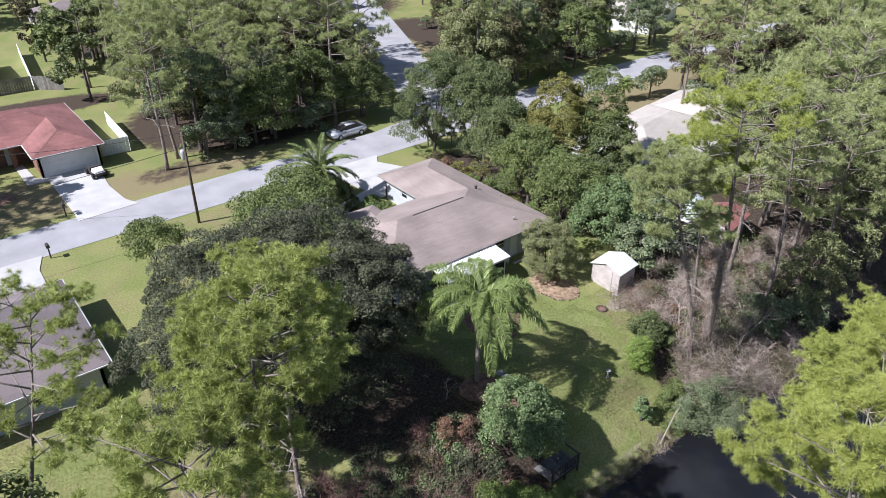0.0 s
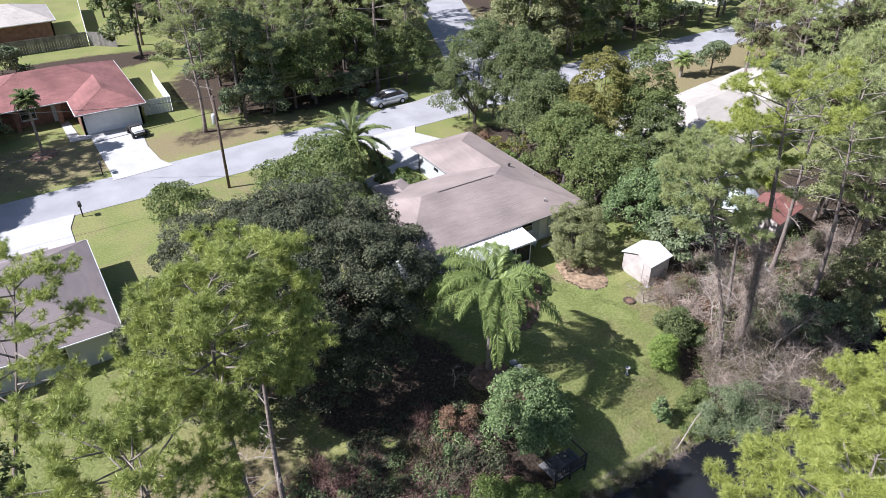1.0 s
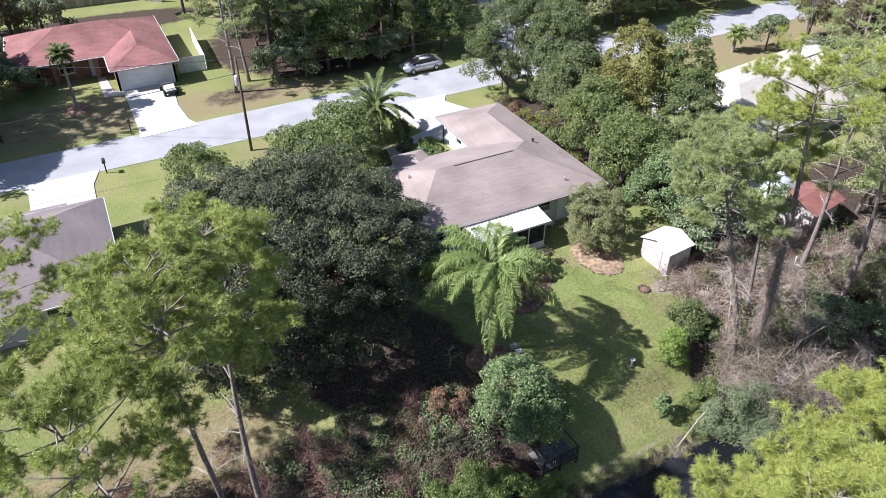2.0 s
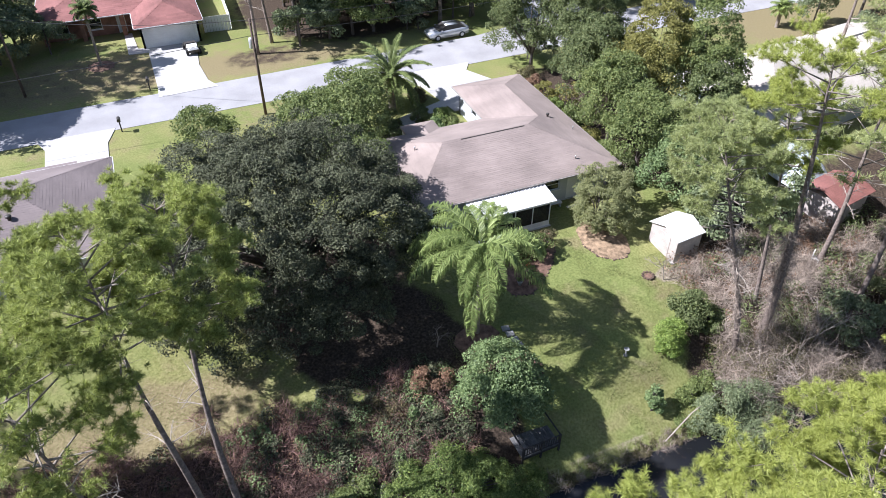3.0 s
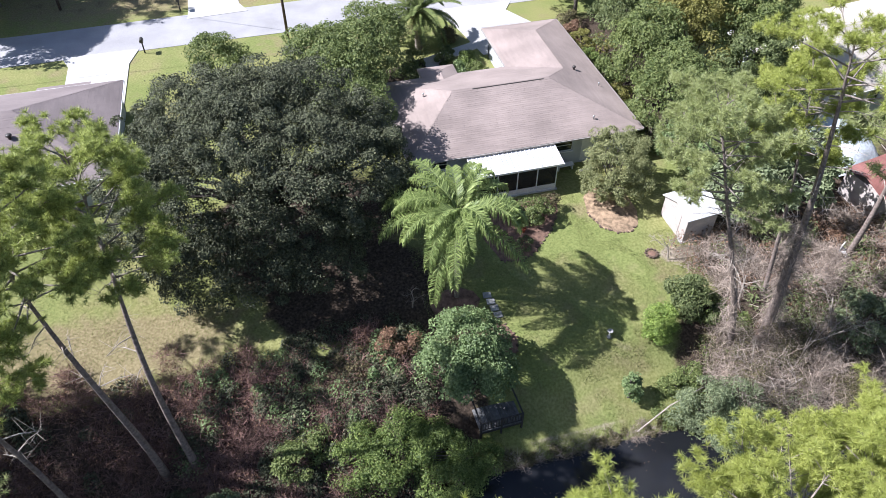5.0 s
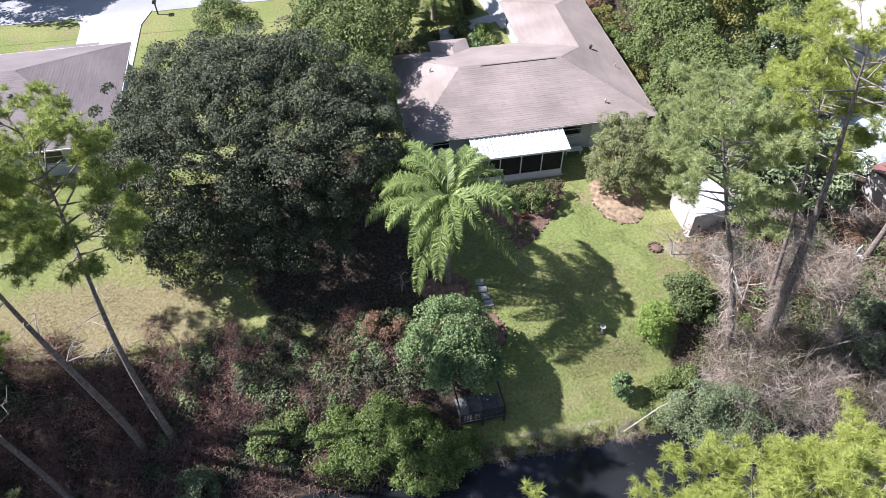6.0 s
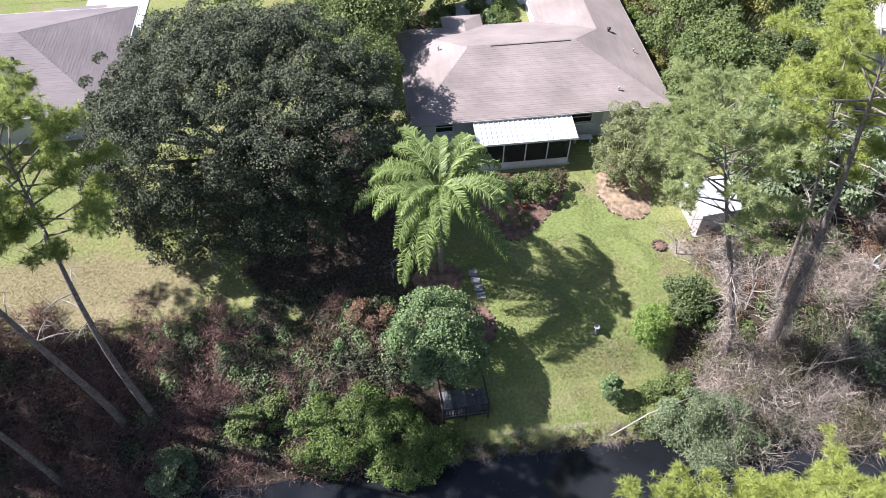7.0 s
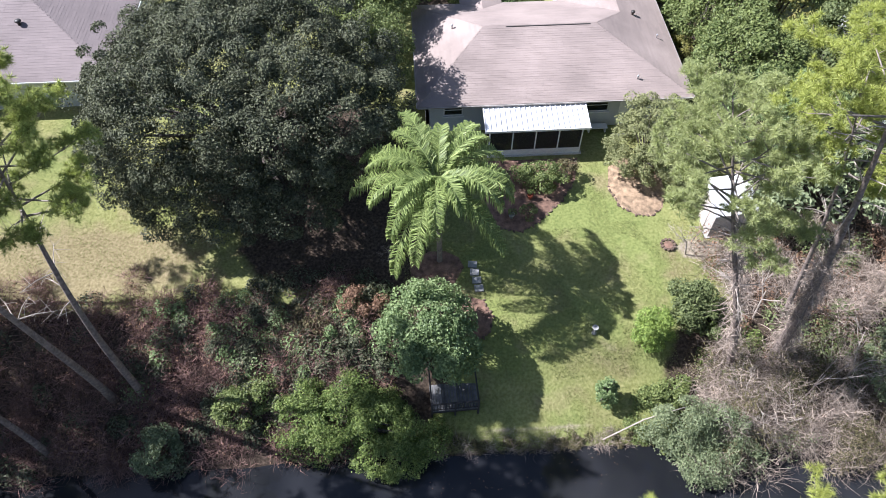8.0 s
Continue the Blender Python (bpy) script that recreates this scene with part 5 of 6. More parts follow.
def on_mounds(C, R, H, per, full=False):
    """Points spread over low domes that stand on the ground, and the ways out of them."""
    k = len(C)
    d = unit(rng.normal(size=(k, per, 3)))
    d[..., 2] = np.abs(d[..., 2])
    q = rng.uniform(0.35 if full else 0.7, 1.05, (k, per, 1))
    P = d * q * np.stack([R, R, H], -1)[:, None]
    P[..., 0] += C[:, None, 0]
    P[..., 1] += C[:, None, 1]
    P[..., 2] += land(P[..., 0], P[..., 1])
    return P.reshape(-1, 3), d.reshape(-1, 3)


def tangle(name, field, per, length, width, mat, label, category="undergrowth"):
    P, D = on_mounds(*field, per, True)
    v, f = twig_arrays(P, D * 0.5 + rng.normal(size=D.shape) * 0.7, length, width)
    return tagged(new(name, mesh_of(name, v, f, mat)), label, category, kind="stuff")


def leafage(name, field, per, leaf, mat, label, category="undergrowth"):
    P, D = on_mounds(*field, per)
    v, f = leaf_arrays(P, D + rng.normal(size=D.shape) * 0.5 + np.array([0, 0, 0.6]), leaf, leaf * 0.55)
    return tagged(new(name, mesh_of(name, v, f, mat)), label, category, kind="stuff")


west = lambda x, y: (y < 26.3 - 0.09 * np.maximum(x - 6, 0) + 0.5 * np.sin(x * 1.1)) & ~((x > 19.5) & (y > 18.5) & (y < 20.5)) & (x < 21.2)
vines = mounds(-14, 21, 17.3, 26.6, 260, 0.85, 0.75, 3, west)
tangle("dead_vines", vines, 210, 0.7, 0.017, M_VINE, "tangle of red-brown dead vines on the bank")
leafage("dry_leaves", vines, 60, 0.13, L_DRY, "curled dry brown leaves in the vines")
tangle("dead_twigs", mounds(-14, 20, 16.4, 21.5, 110, 0.8, 0.7, 4, west), 220, 0.8, 0.015, M_VINE, "brown leafless twigs above the water")
leafage("green_undergrowth", mounds(-14, 21, 17.0, 25.6, 95, 0.65, 0.8, 5, west), 260, 0.16, L_OAK, "dark green shrubs among the dead vines")
leafage("green_undergrowth", mounds(12, 21.2, 18.5, 23.0, 40, 0.7, 0.9, 45, west), 260, 0.14, L_OAK, "dark green shrubs behind the pond shrub")
leafage("green_undergrowth", mounds(8, 21, 20.5, 25.0, 34, 0.6, 0.85, 6, west), 240, 0.15, L_CITRUS, "blue-green briars among the dead vines")
leafage("dry_undergrowth", mounds(14.5, 21, 22.3, 24.8, 16, 0.7, 1.0, 8, west), 260, 0.15, L_BROWNOLIVE, "browning shrubs at the edge of the shade")

shrub("pond_shrub", 18.5, 18.8, [(-1.6, 1.0, 0.8, 1.3, 1.1, 0.9), (1.8, 0.7, 0.6, 1.2, 1.0, 0.8), (0, 0, 0.9, 1.9, 1.3, 1.1), (2.0, -0.4, 0.7, 1.6, 1.1, 0.9), (-2.0, 0.1, 0.6, 1.3, 1.2, 1.0), (3.9, -0.9, 0.4, 1.2, 0.8, 0.7), (0.6, 1.2, 0.9, 1.1, 1.0, 0.9), (-1.0, -1.2, 0.3, 1.6, 0.7, 0.7), (2.5, -1.9, 0.0, 1.7, 0.9, 0.8), (4.3, -1.3, 0.1, 1.1, 0.9, 0.6)], L_LIME, "bright green spreading shrub at the water's edge", 2000, 24, 0.34, 0.12)
shrub("pond_shrub", 13.6, 19.6, [(0, 0, 0.7, 1.1, 1.0, 0.9), (1.0, 0.6, 0.6, 0.9, 0.8, 0.8)], L_GREEN, "green shrub in the brush above the water", 220, 22, 0.3, 0.16)
shrub("pond_shrub", 9.6, 17.8, [(0, 0, 0.7, 1.0, 0.9, 0.9)], L_GREY, "grey-green shrub above the water", 150, 22, 0.3, 0.16)
leafage("shade_growth", mounds(14, 21.3, 23.4, 26.2, 40, 0.6, 0.6, 35), 150, 0.15, L_OAK, "dark low shrubs in the oak's shade")
shrub("hedge_shrub", 19.6, 24.0, [(0, 0, 0.6, 0.9, 0.8, 0.7), (0.9, -0.3, 0.5, 0.7, 0.6, 0.6)], L_DRY, "brown withering shrub at the lawn's edge", 150, 22, 0.28, 0.13)
shrub("lawn_shrub", 34.6, 21.9, [(0, 0, 0.8, 0.6, 0.65, 1.2), (0.2, 0.5, 1.3, 0.4, 0.4, 0.6), (-0.25, -0.5, 0.5, 0.6, 0.5, 0.6), (0.35, -0.2, 1.8, 0.3, 0.3, 0.4), (-0.2, 0.2, 1.6, 0.35, 0.35, 0.5), (0.5, -0.5, 0.4, 0.5, 0.45, 0.5)], L_SPRING, "bright lime green upright shrub on the lawn", 460, 22, 0.24, 0.11, gaps=0.3)
shrub("lawn_shrub", 36.9, 22.9, [(0, 0, 1.0, 0.9, 0.9, 1.0), (0.8, -0.6, 0.6, 0.8, 0.8, 0.8), (-0.5, 0.5, 1.3, 0.5, 0.5, 0.6), (0.5, 0.4, 1.6, 0.45, 0.45, 0.5), (-0.4, -0.6, 0.7, 0.6, 0.5, 0.6)], L_OAK2, "dark glossy broad-leaved shrub beside the pine", 340, 22, 0.3, 0.16, gaps=0.3)
shrub("sapling", 31.95, 19.2, [(0, 0, 1.2, 0.4, 0.4, 0.65), (0.2, -0.15, 0.6, 0.35, 0.35, 0.45), (-0.25, 0.1, 1.5, 0.22, 0.22, 0.3), (0.25, 0.15, 1.7, 0.2, 0.2, 0.3)], L_CITRUS, "small glossy citrus sapling on the slope", 90, 20, 0.2, 0.16, "sapling")
shrub("bank_shrub", 34.9, 19.0, [(0, 0, 0.4, 0.8, 0.6, 0.5), (0.8, 0.4, 0.5, 0.6, 0.6, 0.5)], L_GREEN, "low green shrub at the top of the bank", 130, 20, 0.24, 0.15)
shrub("willow_bush", 35.6, 17.3, [(0, 0, 1.4, 1.2, 1.1, 1.5), (1.6, -0.3, 1.2, 1.2, 1.0, 1.4), (0.9, -1.6, 0.5, 1.5, 0.9, 0.9), (-0.9, 0.5, 0.8, 1.0, 0.9, 0.9), (2.4, -1.2, 0.8, 1.0, 0.8, 1.0)], L_GREY, "grey-green willow bush hanging over the pond", 800, 24, 0.36, 0.12, gaps=0.3)
shrub("willow_bush", 37.0, 15.9, [(0, 0, 0.7, 1.1, 0.8, 0.8)], L_GREY, "grey-green bush at the waterline", 150, 22, 0.3, 0.15)
shrub("fern_clump", 38.6, 20.3, [(0, 0, 0.35, 0.5, 0.5, 0.35)], L_LIME, "clump of big lime green leaves", 26, 5, 0.3, 0.42)
shrub("bed_shrub", 29.9, 31.4, [(0, 0, 0.8, 0.9, 0.7, 0.7), (-0.9, 0.3, 0.6, 0.6, 0.5, 0.5)], L_GREEN, "leafy shrub in the mulch bed", 130, 20, 0.26, 0.13)
shrub("bed_shrub", 31.6, 31.9, [(0, 0, 0.5, 0.7, 0.6, 0.5)], L_BROWNOLIVE, "sparse olive shrub in the mulch bed", 70, 18, 0.26, 0.12)
shrub("bed_shrub", 29.2, 29.4, [(0, 0, 0.25, 0.4, 0.4, 0.3)], L_OAK2, "low dark plant in the mulch bed", 30, 16, 0.2, 0.12)
for x, y, s, lm, lab in ((31.6, 48.2, 0.9, L_GREEN, "leafy shrub by the front corner"), (31.3, 50.0, 0.8, L_LIME, "bright green shrub by the driveway"), (30.2, 48.6, 0.8, L_CITRUS, "front bed shrub with blue-green leaves"), (26.2, 48.4, 1.2, L_OAK2, "dark front yard shrub"), (29.6, 51.2, 1.0, L_OAK2, "dark shrub beside the palm"), (30.9, 54.6, 0.7, L_BROWNOLIVE, "brownish shrub at the driveway"), (27.0, 51.0, 1.1, L_OAK2, "dark shrub behind the palm")):
    shrub("front_shrub", x, y, [(0, 0, 0.6 * s, 0.8 * s, 0.8 * s, 0.7 * s), (0.4 * s, 0.3, 0.5 * s, 0.6 * s, 0.6 * s, 0.6 * s)], lm, lab, 110, 20, 0.26, 0.15)
for x, y, s, lm in ((40.6, 46.5, 1.0, L_LIME), (40.8, 48.8, 1.1, L_YELLOW), (40.6, 44.2, 1.0, L_GREEN), (40.7, 41.4, 0.9, L_YELLOW), (41.0, 51.2, 0.9, L_DRY), (41.6, 53.4, 0.8, L_BROWNOLIVE), (40.7, 38.6, 0.9, L_GREEN), (40.9, 36.4, 0.9, L_OAK2), (42.3, 47.4, 1.3, L_YELLOW), (41.9, 43.2, 1.3, L_GREEN)):
    shrub("side_shrub", x, y, [(0, 0, 0.8 * s, 0.9 * s, 1.3 * s, 1.0 * s), (0.3, 0.5, 1.2 * s, 0.7 * s, 0.8 * s, 0.8 * s)], lm, "bushy shrub along the side wall", 100, 20, 0.28, 0.17, group="shrubs along the side wall")

# leafless and dying trees over the east bank
grey = lambda x, y: (y > 15.2) & ((x > 37.2) | (y < 18))
tangle("bare_brush", mounds(36.4, 47, 15.2, 20.8, 60, 1.0, 2.2, 11, grey), 340, 1.1, 0.016, M_TWIG, "dense grey-brown leafless brush on the bank")
leafage("withered_leaves", mounds(36.4, 47, 15.2, 20.8, 60, 1.0, 2.4, 12, grey), 330, 0.11, L_BROWNOLIVE, "withered olive leaves in the grey brush")
tangle("bare_brush", mounds(38.8, 53, 21.5, 27.6, 70, 1.0, 0.9, 13), 230, 0.8, 0.016, M_TWIG, "grey-tan dead brush under the pines")
tangle("bare_brush", mounds(43.5, 58, 16.5, 24.5, 70, 1.0, 1.5, 41), 220, 1.0, 0.018, M_TWIG, "pale leafless brush between the pine trunks")
leafage("dry_undergrowth", mounds(38.6, 53, 20.5, 27.5, 46, 0.9, 0.9, 14), 170, 0.15, L_DRY, "dry brown shrubs under the pines")
leafage("green_undergrowth", mounds(41, 56, 18.5, 27, 40, 0.9, 1.2, 15), 260, 0.17, L_OAK2, "dark green shrubs under the pines")
leafage("green_undergrowth", mounds(37.4, 40.5, 20.2, 23.2, 12, 0.6, 0.6, 16), 220, 0.15, L_LIME, "yellow-green shrubs round the pine trunk")
for x, y, h, b in ((39.5, 18.4, 5.6, (-0.8, -1.0)), (40.8, 17.6, 5.2, (0.8, -1.2)), (42.2, 18.6, 6.4, (0.6, 0.4)), (38.2, 17.5, 4.2, (-1.2, -0.6)), (44.2, 19.4, 6.0, (0.4, -0.4)), (40.2, 22.4, 5.0, (0.3, 1.0)), (37.6, 26.4, 3.2, (-0.6, 0.2))):
    bare_tree("dead_tree", x, y, h, 0.05, "bleached leafless tree with tangled branches", b, M_DEAD, 4, 0.62, "dead trees on the bank")
bare_tree("bare_bush", 21.3, 26.6, 2.6, 0.05, "small leafless grey bush in the oak's shade", (0.2, -0.2), M_TWIG, 4, 0.8, category="bare bush")
bare_tree("bare_bush", 38.1, 27.0, 2.0, 0.03, "small leafless sapling beside the shed", (-0.1, 0.1), M_TWIG, 3, 0.6, category="bare bush")


def vine_coat(x, y, h, n, lean, wide):
    """Grey vines wound round the lower part of a leaning trunk."""
    z = np.linspace(0, h, n)
    q = (z / 18) ** 1.3
    P = np.stack([x + lean[0] * q + rng.normal(0, wide, n), y + lean[1] * q + rng.normal(0, wide, n), lift(x, y) + z], -1)
    v, f = twig_arrays(P, rng.normal(size=(n, 3)) + np.array([0, 0, -0.6]), 0.8, 0.022)
    tagged(new("hanging_vines", mesh_of("hanging_vines", v, f, M_TWIG)), "dead grey vines hanging on a pine trunk", "vine", kind="stuff")


vine_coat(41.0, 20.5, 9.5, 2200, (-3.2, -0.7), 0.24)
vine_coat(38.4, 20.1, 10.0, 1000, (-5.1, 1.0), 0.2)


def fallen_log(x0, y0, z0, x1, y1, z1, r):
    g = Geo().tube([(x0, y0, z0), ((x0 + x1) / 2, (y0 + y1) / 2 + 0.15, (z0 + z1) / 2 + 0.12), (x1, y1, z1)], [r, r * 0.9, r * 0.6], 8)
    tagged(new("fallen_log", g.mesh("fallen_log", M_DEAD, True)), "pale bare fallen trunk lying on the bank", "log")


fallen_log(31.7, 17.3, -4.15, 35.8, 18.1, -2.5, 0.04)
fallen_log(20.0, 20.6, -2.5, 18.6, 20.3, -2.1, 0.06)

leafage("bank_growth", mounds(21.5, 34.5, 16.9, 17.6, 46, 0.32, 0.22, 31), 90, 0.11, L_BROWNOLIVE, "low olive weeds along the waterline")
leafage("bank_growth", mounds(33.2, 37.5, 16.4, 19.6, 30, 0.45, 0.45, 32), 150, 0.13, L_GREEN, "green weeds at the foot of the bank")
leafage("willow_growth", mounds(35.0, 42.5, 14.9, 17.2, 24, 0.8, 1.5, 33), 230, 0.14, L_GREY, "grey-green willow shoots over the water")
tangle("bank_stems", mounds(21.5, 33, 16.9, 17.7, 40, 0.35, 0.25, 34), 60, 0.4, 0.012, M_TWIG, "dry stems along the waterline")

# ---- grass on the backyard lawn ----
def grass_blades(name, x0, x1, y0, y1, n, h, keep, label):
    P = np.stack([rng.uniform(x0, x1, n), rng.uniform(y0, y1, n)], -1)
    P = P[keep(P[:, 0], P[:, 1])]
    k = len(P)
    base = np.stack([P[:, 0], P[:, 1], land(P[:, 0], P[:, 1]) - 0.01], -1)
    a = rng.uniform(0, 2 * np.pi, k)
    s = np.stack([np.cos(a), np.sin(a), np.zeros(k)], -1) * 0.018
    tip = base + np.stack([rng.normal(0, 0.05, k), rng.normal(0, 0.05, k), h * rng.uniform(0.5, 1.4, k)], -1)
    v = np.stack([base - s, base + s, tip], 1).reshape(-1, 3)
    tagged(new(name, mesh_of(name, v, np.arange(k)[:, None] * 3 + np.array([0, 1, 2])[None], L_GRASS)), label, "grass", kind="stuff")


yard = lambda x, y: (y > 17.4 + 0.5 * np.sin(x * 1.3)) & ~((x > 36.2) & (y < 24)) & ~((x > 26.8) & (x < 32.6) & (y > 28.4)) & ~((x > 33.7) & (y > 28.6)) & ~((x < 23.2) & (y < 22)) & (np.sin(x * 0.9 + 1) * np.cos(y * 0.8) + np.sin(x * 2.3 + y * 1.9) * 0.5 > -0.55)
grass_blades("grass", 22, 39, 17.3, 34, 90000, 0.055, yard, "short olive green grass of the backyard")
grass_blades("grass", -8, 11, 26, 38, 45000, 0.055, lambda x, y: (y > 26.6) & ~((x < 5) & (y > 38.5)), "short olive green grass beside the oak")
fl = rng.uniform(0, 1, 70)
P = np.stack([22.5 + fl * 10, 15.2 + rng.uniform(0, 1.9, 70) ** 1.5, np.full(70, -4.49)], -1)
v, f = leaf_arrays(P, np.tile([0.0, 0.0, 1.0], (70, 1)) + rng.normal(size=(70, 3)) * 0.06, 0.07, 0.04)
tagged(new("floating_leaves", mesh_of("floating_leaves", v, f, L_DRY)), "fallen leaves floating on the pond", "leaves", kind="stuff")

# ---- street furniture and vehicles ----
def utility_pole(x, y, h, label, box):
    t = empty("utility_pole", (x, y, 0), label, "utility pole")
    part("shaft", Geo().tube([(0, 0, -0.5), (0, 0, h * 0.5), (0, 0, h)], [0.13, 0.115, 0.09], 10).mesh("shaft", M_POLE, True), t)
    if box:
        part("transformer", Geo().lathe([(0.2, 6.0), (0.24, 6.05), (0.24, 6.8), (0.2, 6.88), (0.05, 6.92)], 14, (-0.1, 0.34, 0)).mesh("transformer", M_GALV, True), t, "pale grey transformer can")
        part("bracket", box_mesh("bracket", M_GALV, -0.05, 0.05, 0.05, 0.2, 6.3, 6.4), t)
    part("crossarm_pin", box_mesh("crossarm_pin", M_POLE, -0.06, 0.06, -0.25, 0.25, h - 0.4, h - 0.28), t)


utility_pole(17.6, 57.3, 8.6, "brown wooden utility pole with a transformer can", True)
utility_pole(-2.1, 69.1, 7.5, "thin brown wooden utility pole near the red house", False)


def cable(a, b, sag, label):
    a, b = Vector(a), Vector(b)
    p = [a.lerp(b, k / 16) - Vector((0, 0, sag * 4 * (k / 16) * (1 - k / 16))) for k in range(17)]
    tagged(new("cable", Geo().tube(p, [0.022] * 17, 5).mesh("cable", M_WIRE)), label, "cable")


cable((17.6, 57.3, 8.5), (62, 58.0, 8.6), 0.5, "black overhead power line along the street")
cable((17.6, 57.3, 7.2), (62, 58.0, 7.4), 0.5, "black overhead phone cable along the street")
cable((17.6, 57.3, 7.2), (-40, 58.0, 7.2), 0.9, "black overhead phone cable along the street")
cable((17.6, 57.3, 8.5), (-2.1, 69.1, 7.3), 0.5, "black service cable across the street")


def mailbox(x, y, turn=0):
    t = empty("mailbox", (x, y, 0), "dark mailbox on a post beside the street", "mailbox", turn=turn)
    part("post", box_mesh("post", M_RAIL, -0.05, 0.05, -0.05, 0.05, -0.2, 1.05), t)
    g = Geo()
    n = 9
    prof = [(-0.14, 1.06), (0.14, 1.06)] + [(0.14 * math.cos(math.pi * k / n), 1.2 + 0.14 * math.sin(math.pi * k / n)) for k in range(n + 1)]
    g.add([(x_, y_, z_) for y_ in (-0.28, 0.28) for x_, z_ in prof], [tuple(range(len(prof)))[::-1], tuple(range(len(prof), 2 * len(prof)))] + [(k, (k + 1) % len(prof), len(prof) + (k + 1) % len(prof), len(prof) + k) for k in range(len(prof))])
    part("box", g.mesh("box", M_FRAME), t)


mailbox(5.7, 58.9)
mailbox(8.6, 66.0)


def car(x, y, turn):
    """A four-door sedan: lower body, cabin with glass, wheels, lamps."""
    t = empty("car", (x, y, 0.03), "silver four-door sedan parked at the street corner", "car", turn=turn)
    L = [(-2.35, 0.55, 0.62), (-2.25, 0.35, 0.8), (-1.5, 0.22, 0.9), (1.6, 0.22, 0.9), (2.2, 0.3, 0.82), (2.36, 0.5, 0.66)]
    tops = [0.78, 0.98, 1.02, 0.95, 0.82, 0.66]
    g = Geo()
    v, f = [], []
    for (px_, lo, w), hi in zip(L, tops):
        v += [(px_, -w * 0.95, lo), (px_, w * 0.95, lo), (px_, w, (lo + hi) / 2), (px_, w * 0.9, hi), (px_, -w * 0.9, hi), (px_, -w, (lo + hi) / 2)]
    for k in range(5):
        for s in range(6):
            f.append((k * 6 + s, k * 6 + (s + 1) % 6, k * 6 + 6 + (s + 1) % 6, k * 6 + 6 + s))
    f += [tuple(range(6))[::-1], tuple(range(30, 36))]
    part("body", g.add(v, f).mesh("body", M_CAR, True), t)
    roofp = [(-1.95, 0.78, 0.99), (-1.05, 0.6, 1.42), (0.35, 0.6, 1.44), (1.25, 0.78, 0.97)]
    g = Geo().add([(a, s * w, z + dz) for dz in (0, -0.05) for a, w, z in roofp[1:3] for s in (-1, 1)], [(0, 2, 3, 1), (4, 5, 7, 6), (0, 1, 5, 4), (2, 6, 7, 3), (0, 4, 6, 2), (1, 3, 7, 5)])
    part("roof", g.mesh("roof", M_CAR, True), t)
    for nm, ids in (("windscreen", (2, 3)), ("rear_window", (0, 1))):
        (a, w, z), (b, w2, z2) = roofp[ids[0]], roofp[ids[1]]
        part(nm, Geo().add([(a, -w, z), (a, w, z), (b, w2, z2), (b, -w2, z2)], [(0, 1, 2, 3)]).mesh(nm, M_FRAME), t, "dark tinted glass")
    for s in (-1, 1):
        part("side_window", Geo().add([(a, s * w, z - 0.01) for a, w, z in roofp], [(0, 1, 2, 3)]).mesh("side_window", M_FRAME), t, "dark tinted glass")
    for wx in (-1.42, 1.4):
        for s in (-1, 1):
            wh = Geo()
            for k in range(16):
                a = 2 * math.pi * k / 16
                for yy in (s * 0.72, s * 0.93):
                    wh.v.append((wx + 0.32 * math.cos(a), yy, 0.32 + 0.32 * math.sin(a)))
            wh.f = [(2 * k, 2 * k + 1, (2 * k + 3) % 32, (2 * k + 2) % 32) for k in range(16)] + [tuple(2 * k + 1 for k in range(16)), tuple(2 * k for k in range(16))[::-1]]
            wheel = part("wheel", wh.mesh("wheel", M_TYRE), t, "black tyre")
            rim = Geo()
            rim.add([(wx + 0.2 * math.cos(2 * math.pi * k / 12), s * 0.936, 0.32 + 0.2 * math.sin(2 * math.pi * k / 12)) for k in range(12)] + [(wx, s * 0.95, 0.32)], [(k, (k + 1) % 12, 12) for k in range(12)])
            part("rim", rim.mesh("rim", M_GALV), wheel, "silver wheel rim")
    for s in (-1, 1):
        part("headlight", box_mesh("headlight", M_WHITE, 2.12, 2.33, s * 0.5 - 0.13, s * 0.5 + 0.13, 0.66, 0.76), t, "clear headlight")
        part("tail_light", box_mesh("tail_light", M_TERRA, -2.34, -2.27, s * 0.55 - 0.13, s * 0.55 + 0.13, 0.7, 0.82), t, "red tail light")
        part("door_mirror", box_mesh("door_mirror", M_CAR, 0.85, 1.0, s * 0.95 - 0.08, s * 0.95 + 0.08, 0.98, 1.1), t)


car(39.1, 67.1, 182)


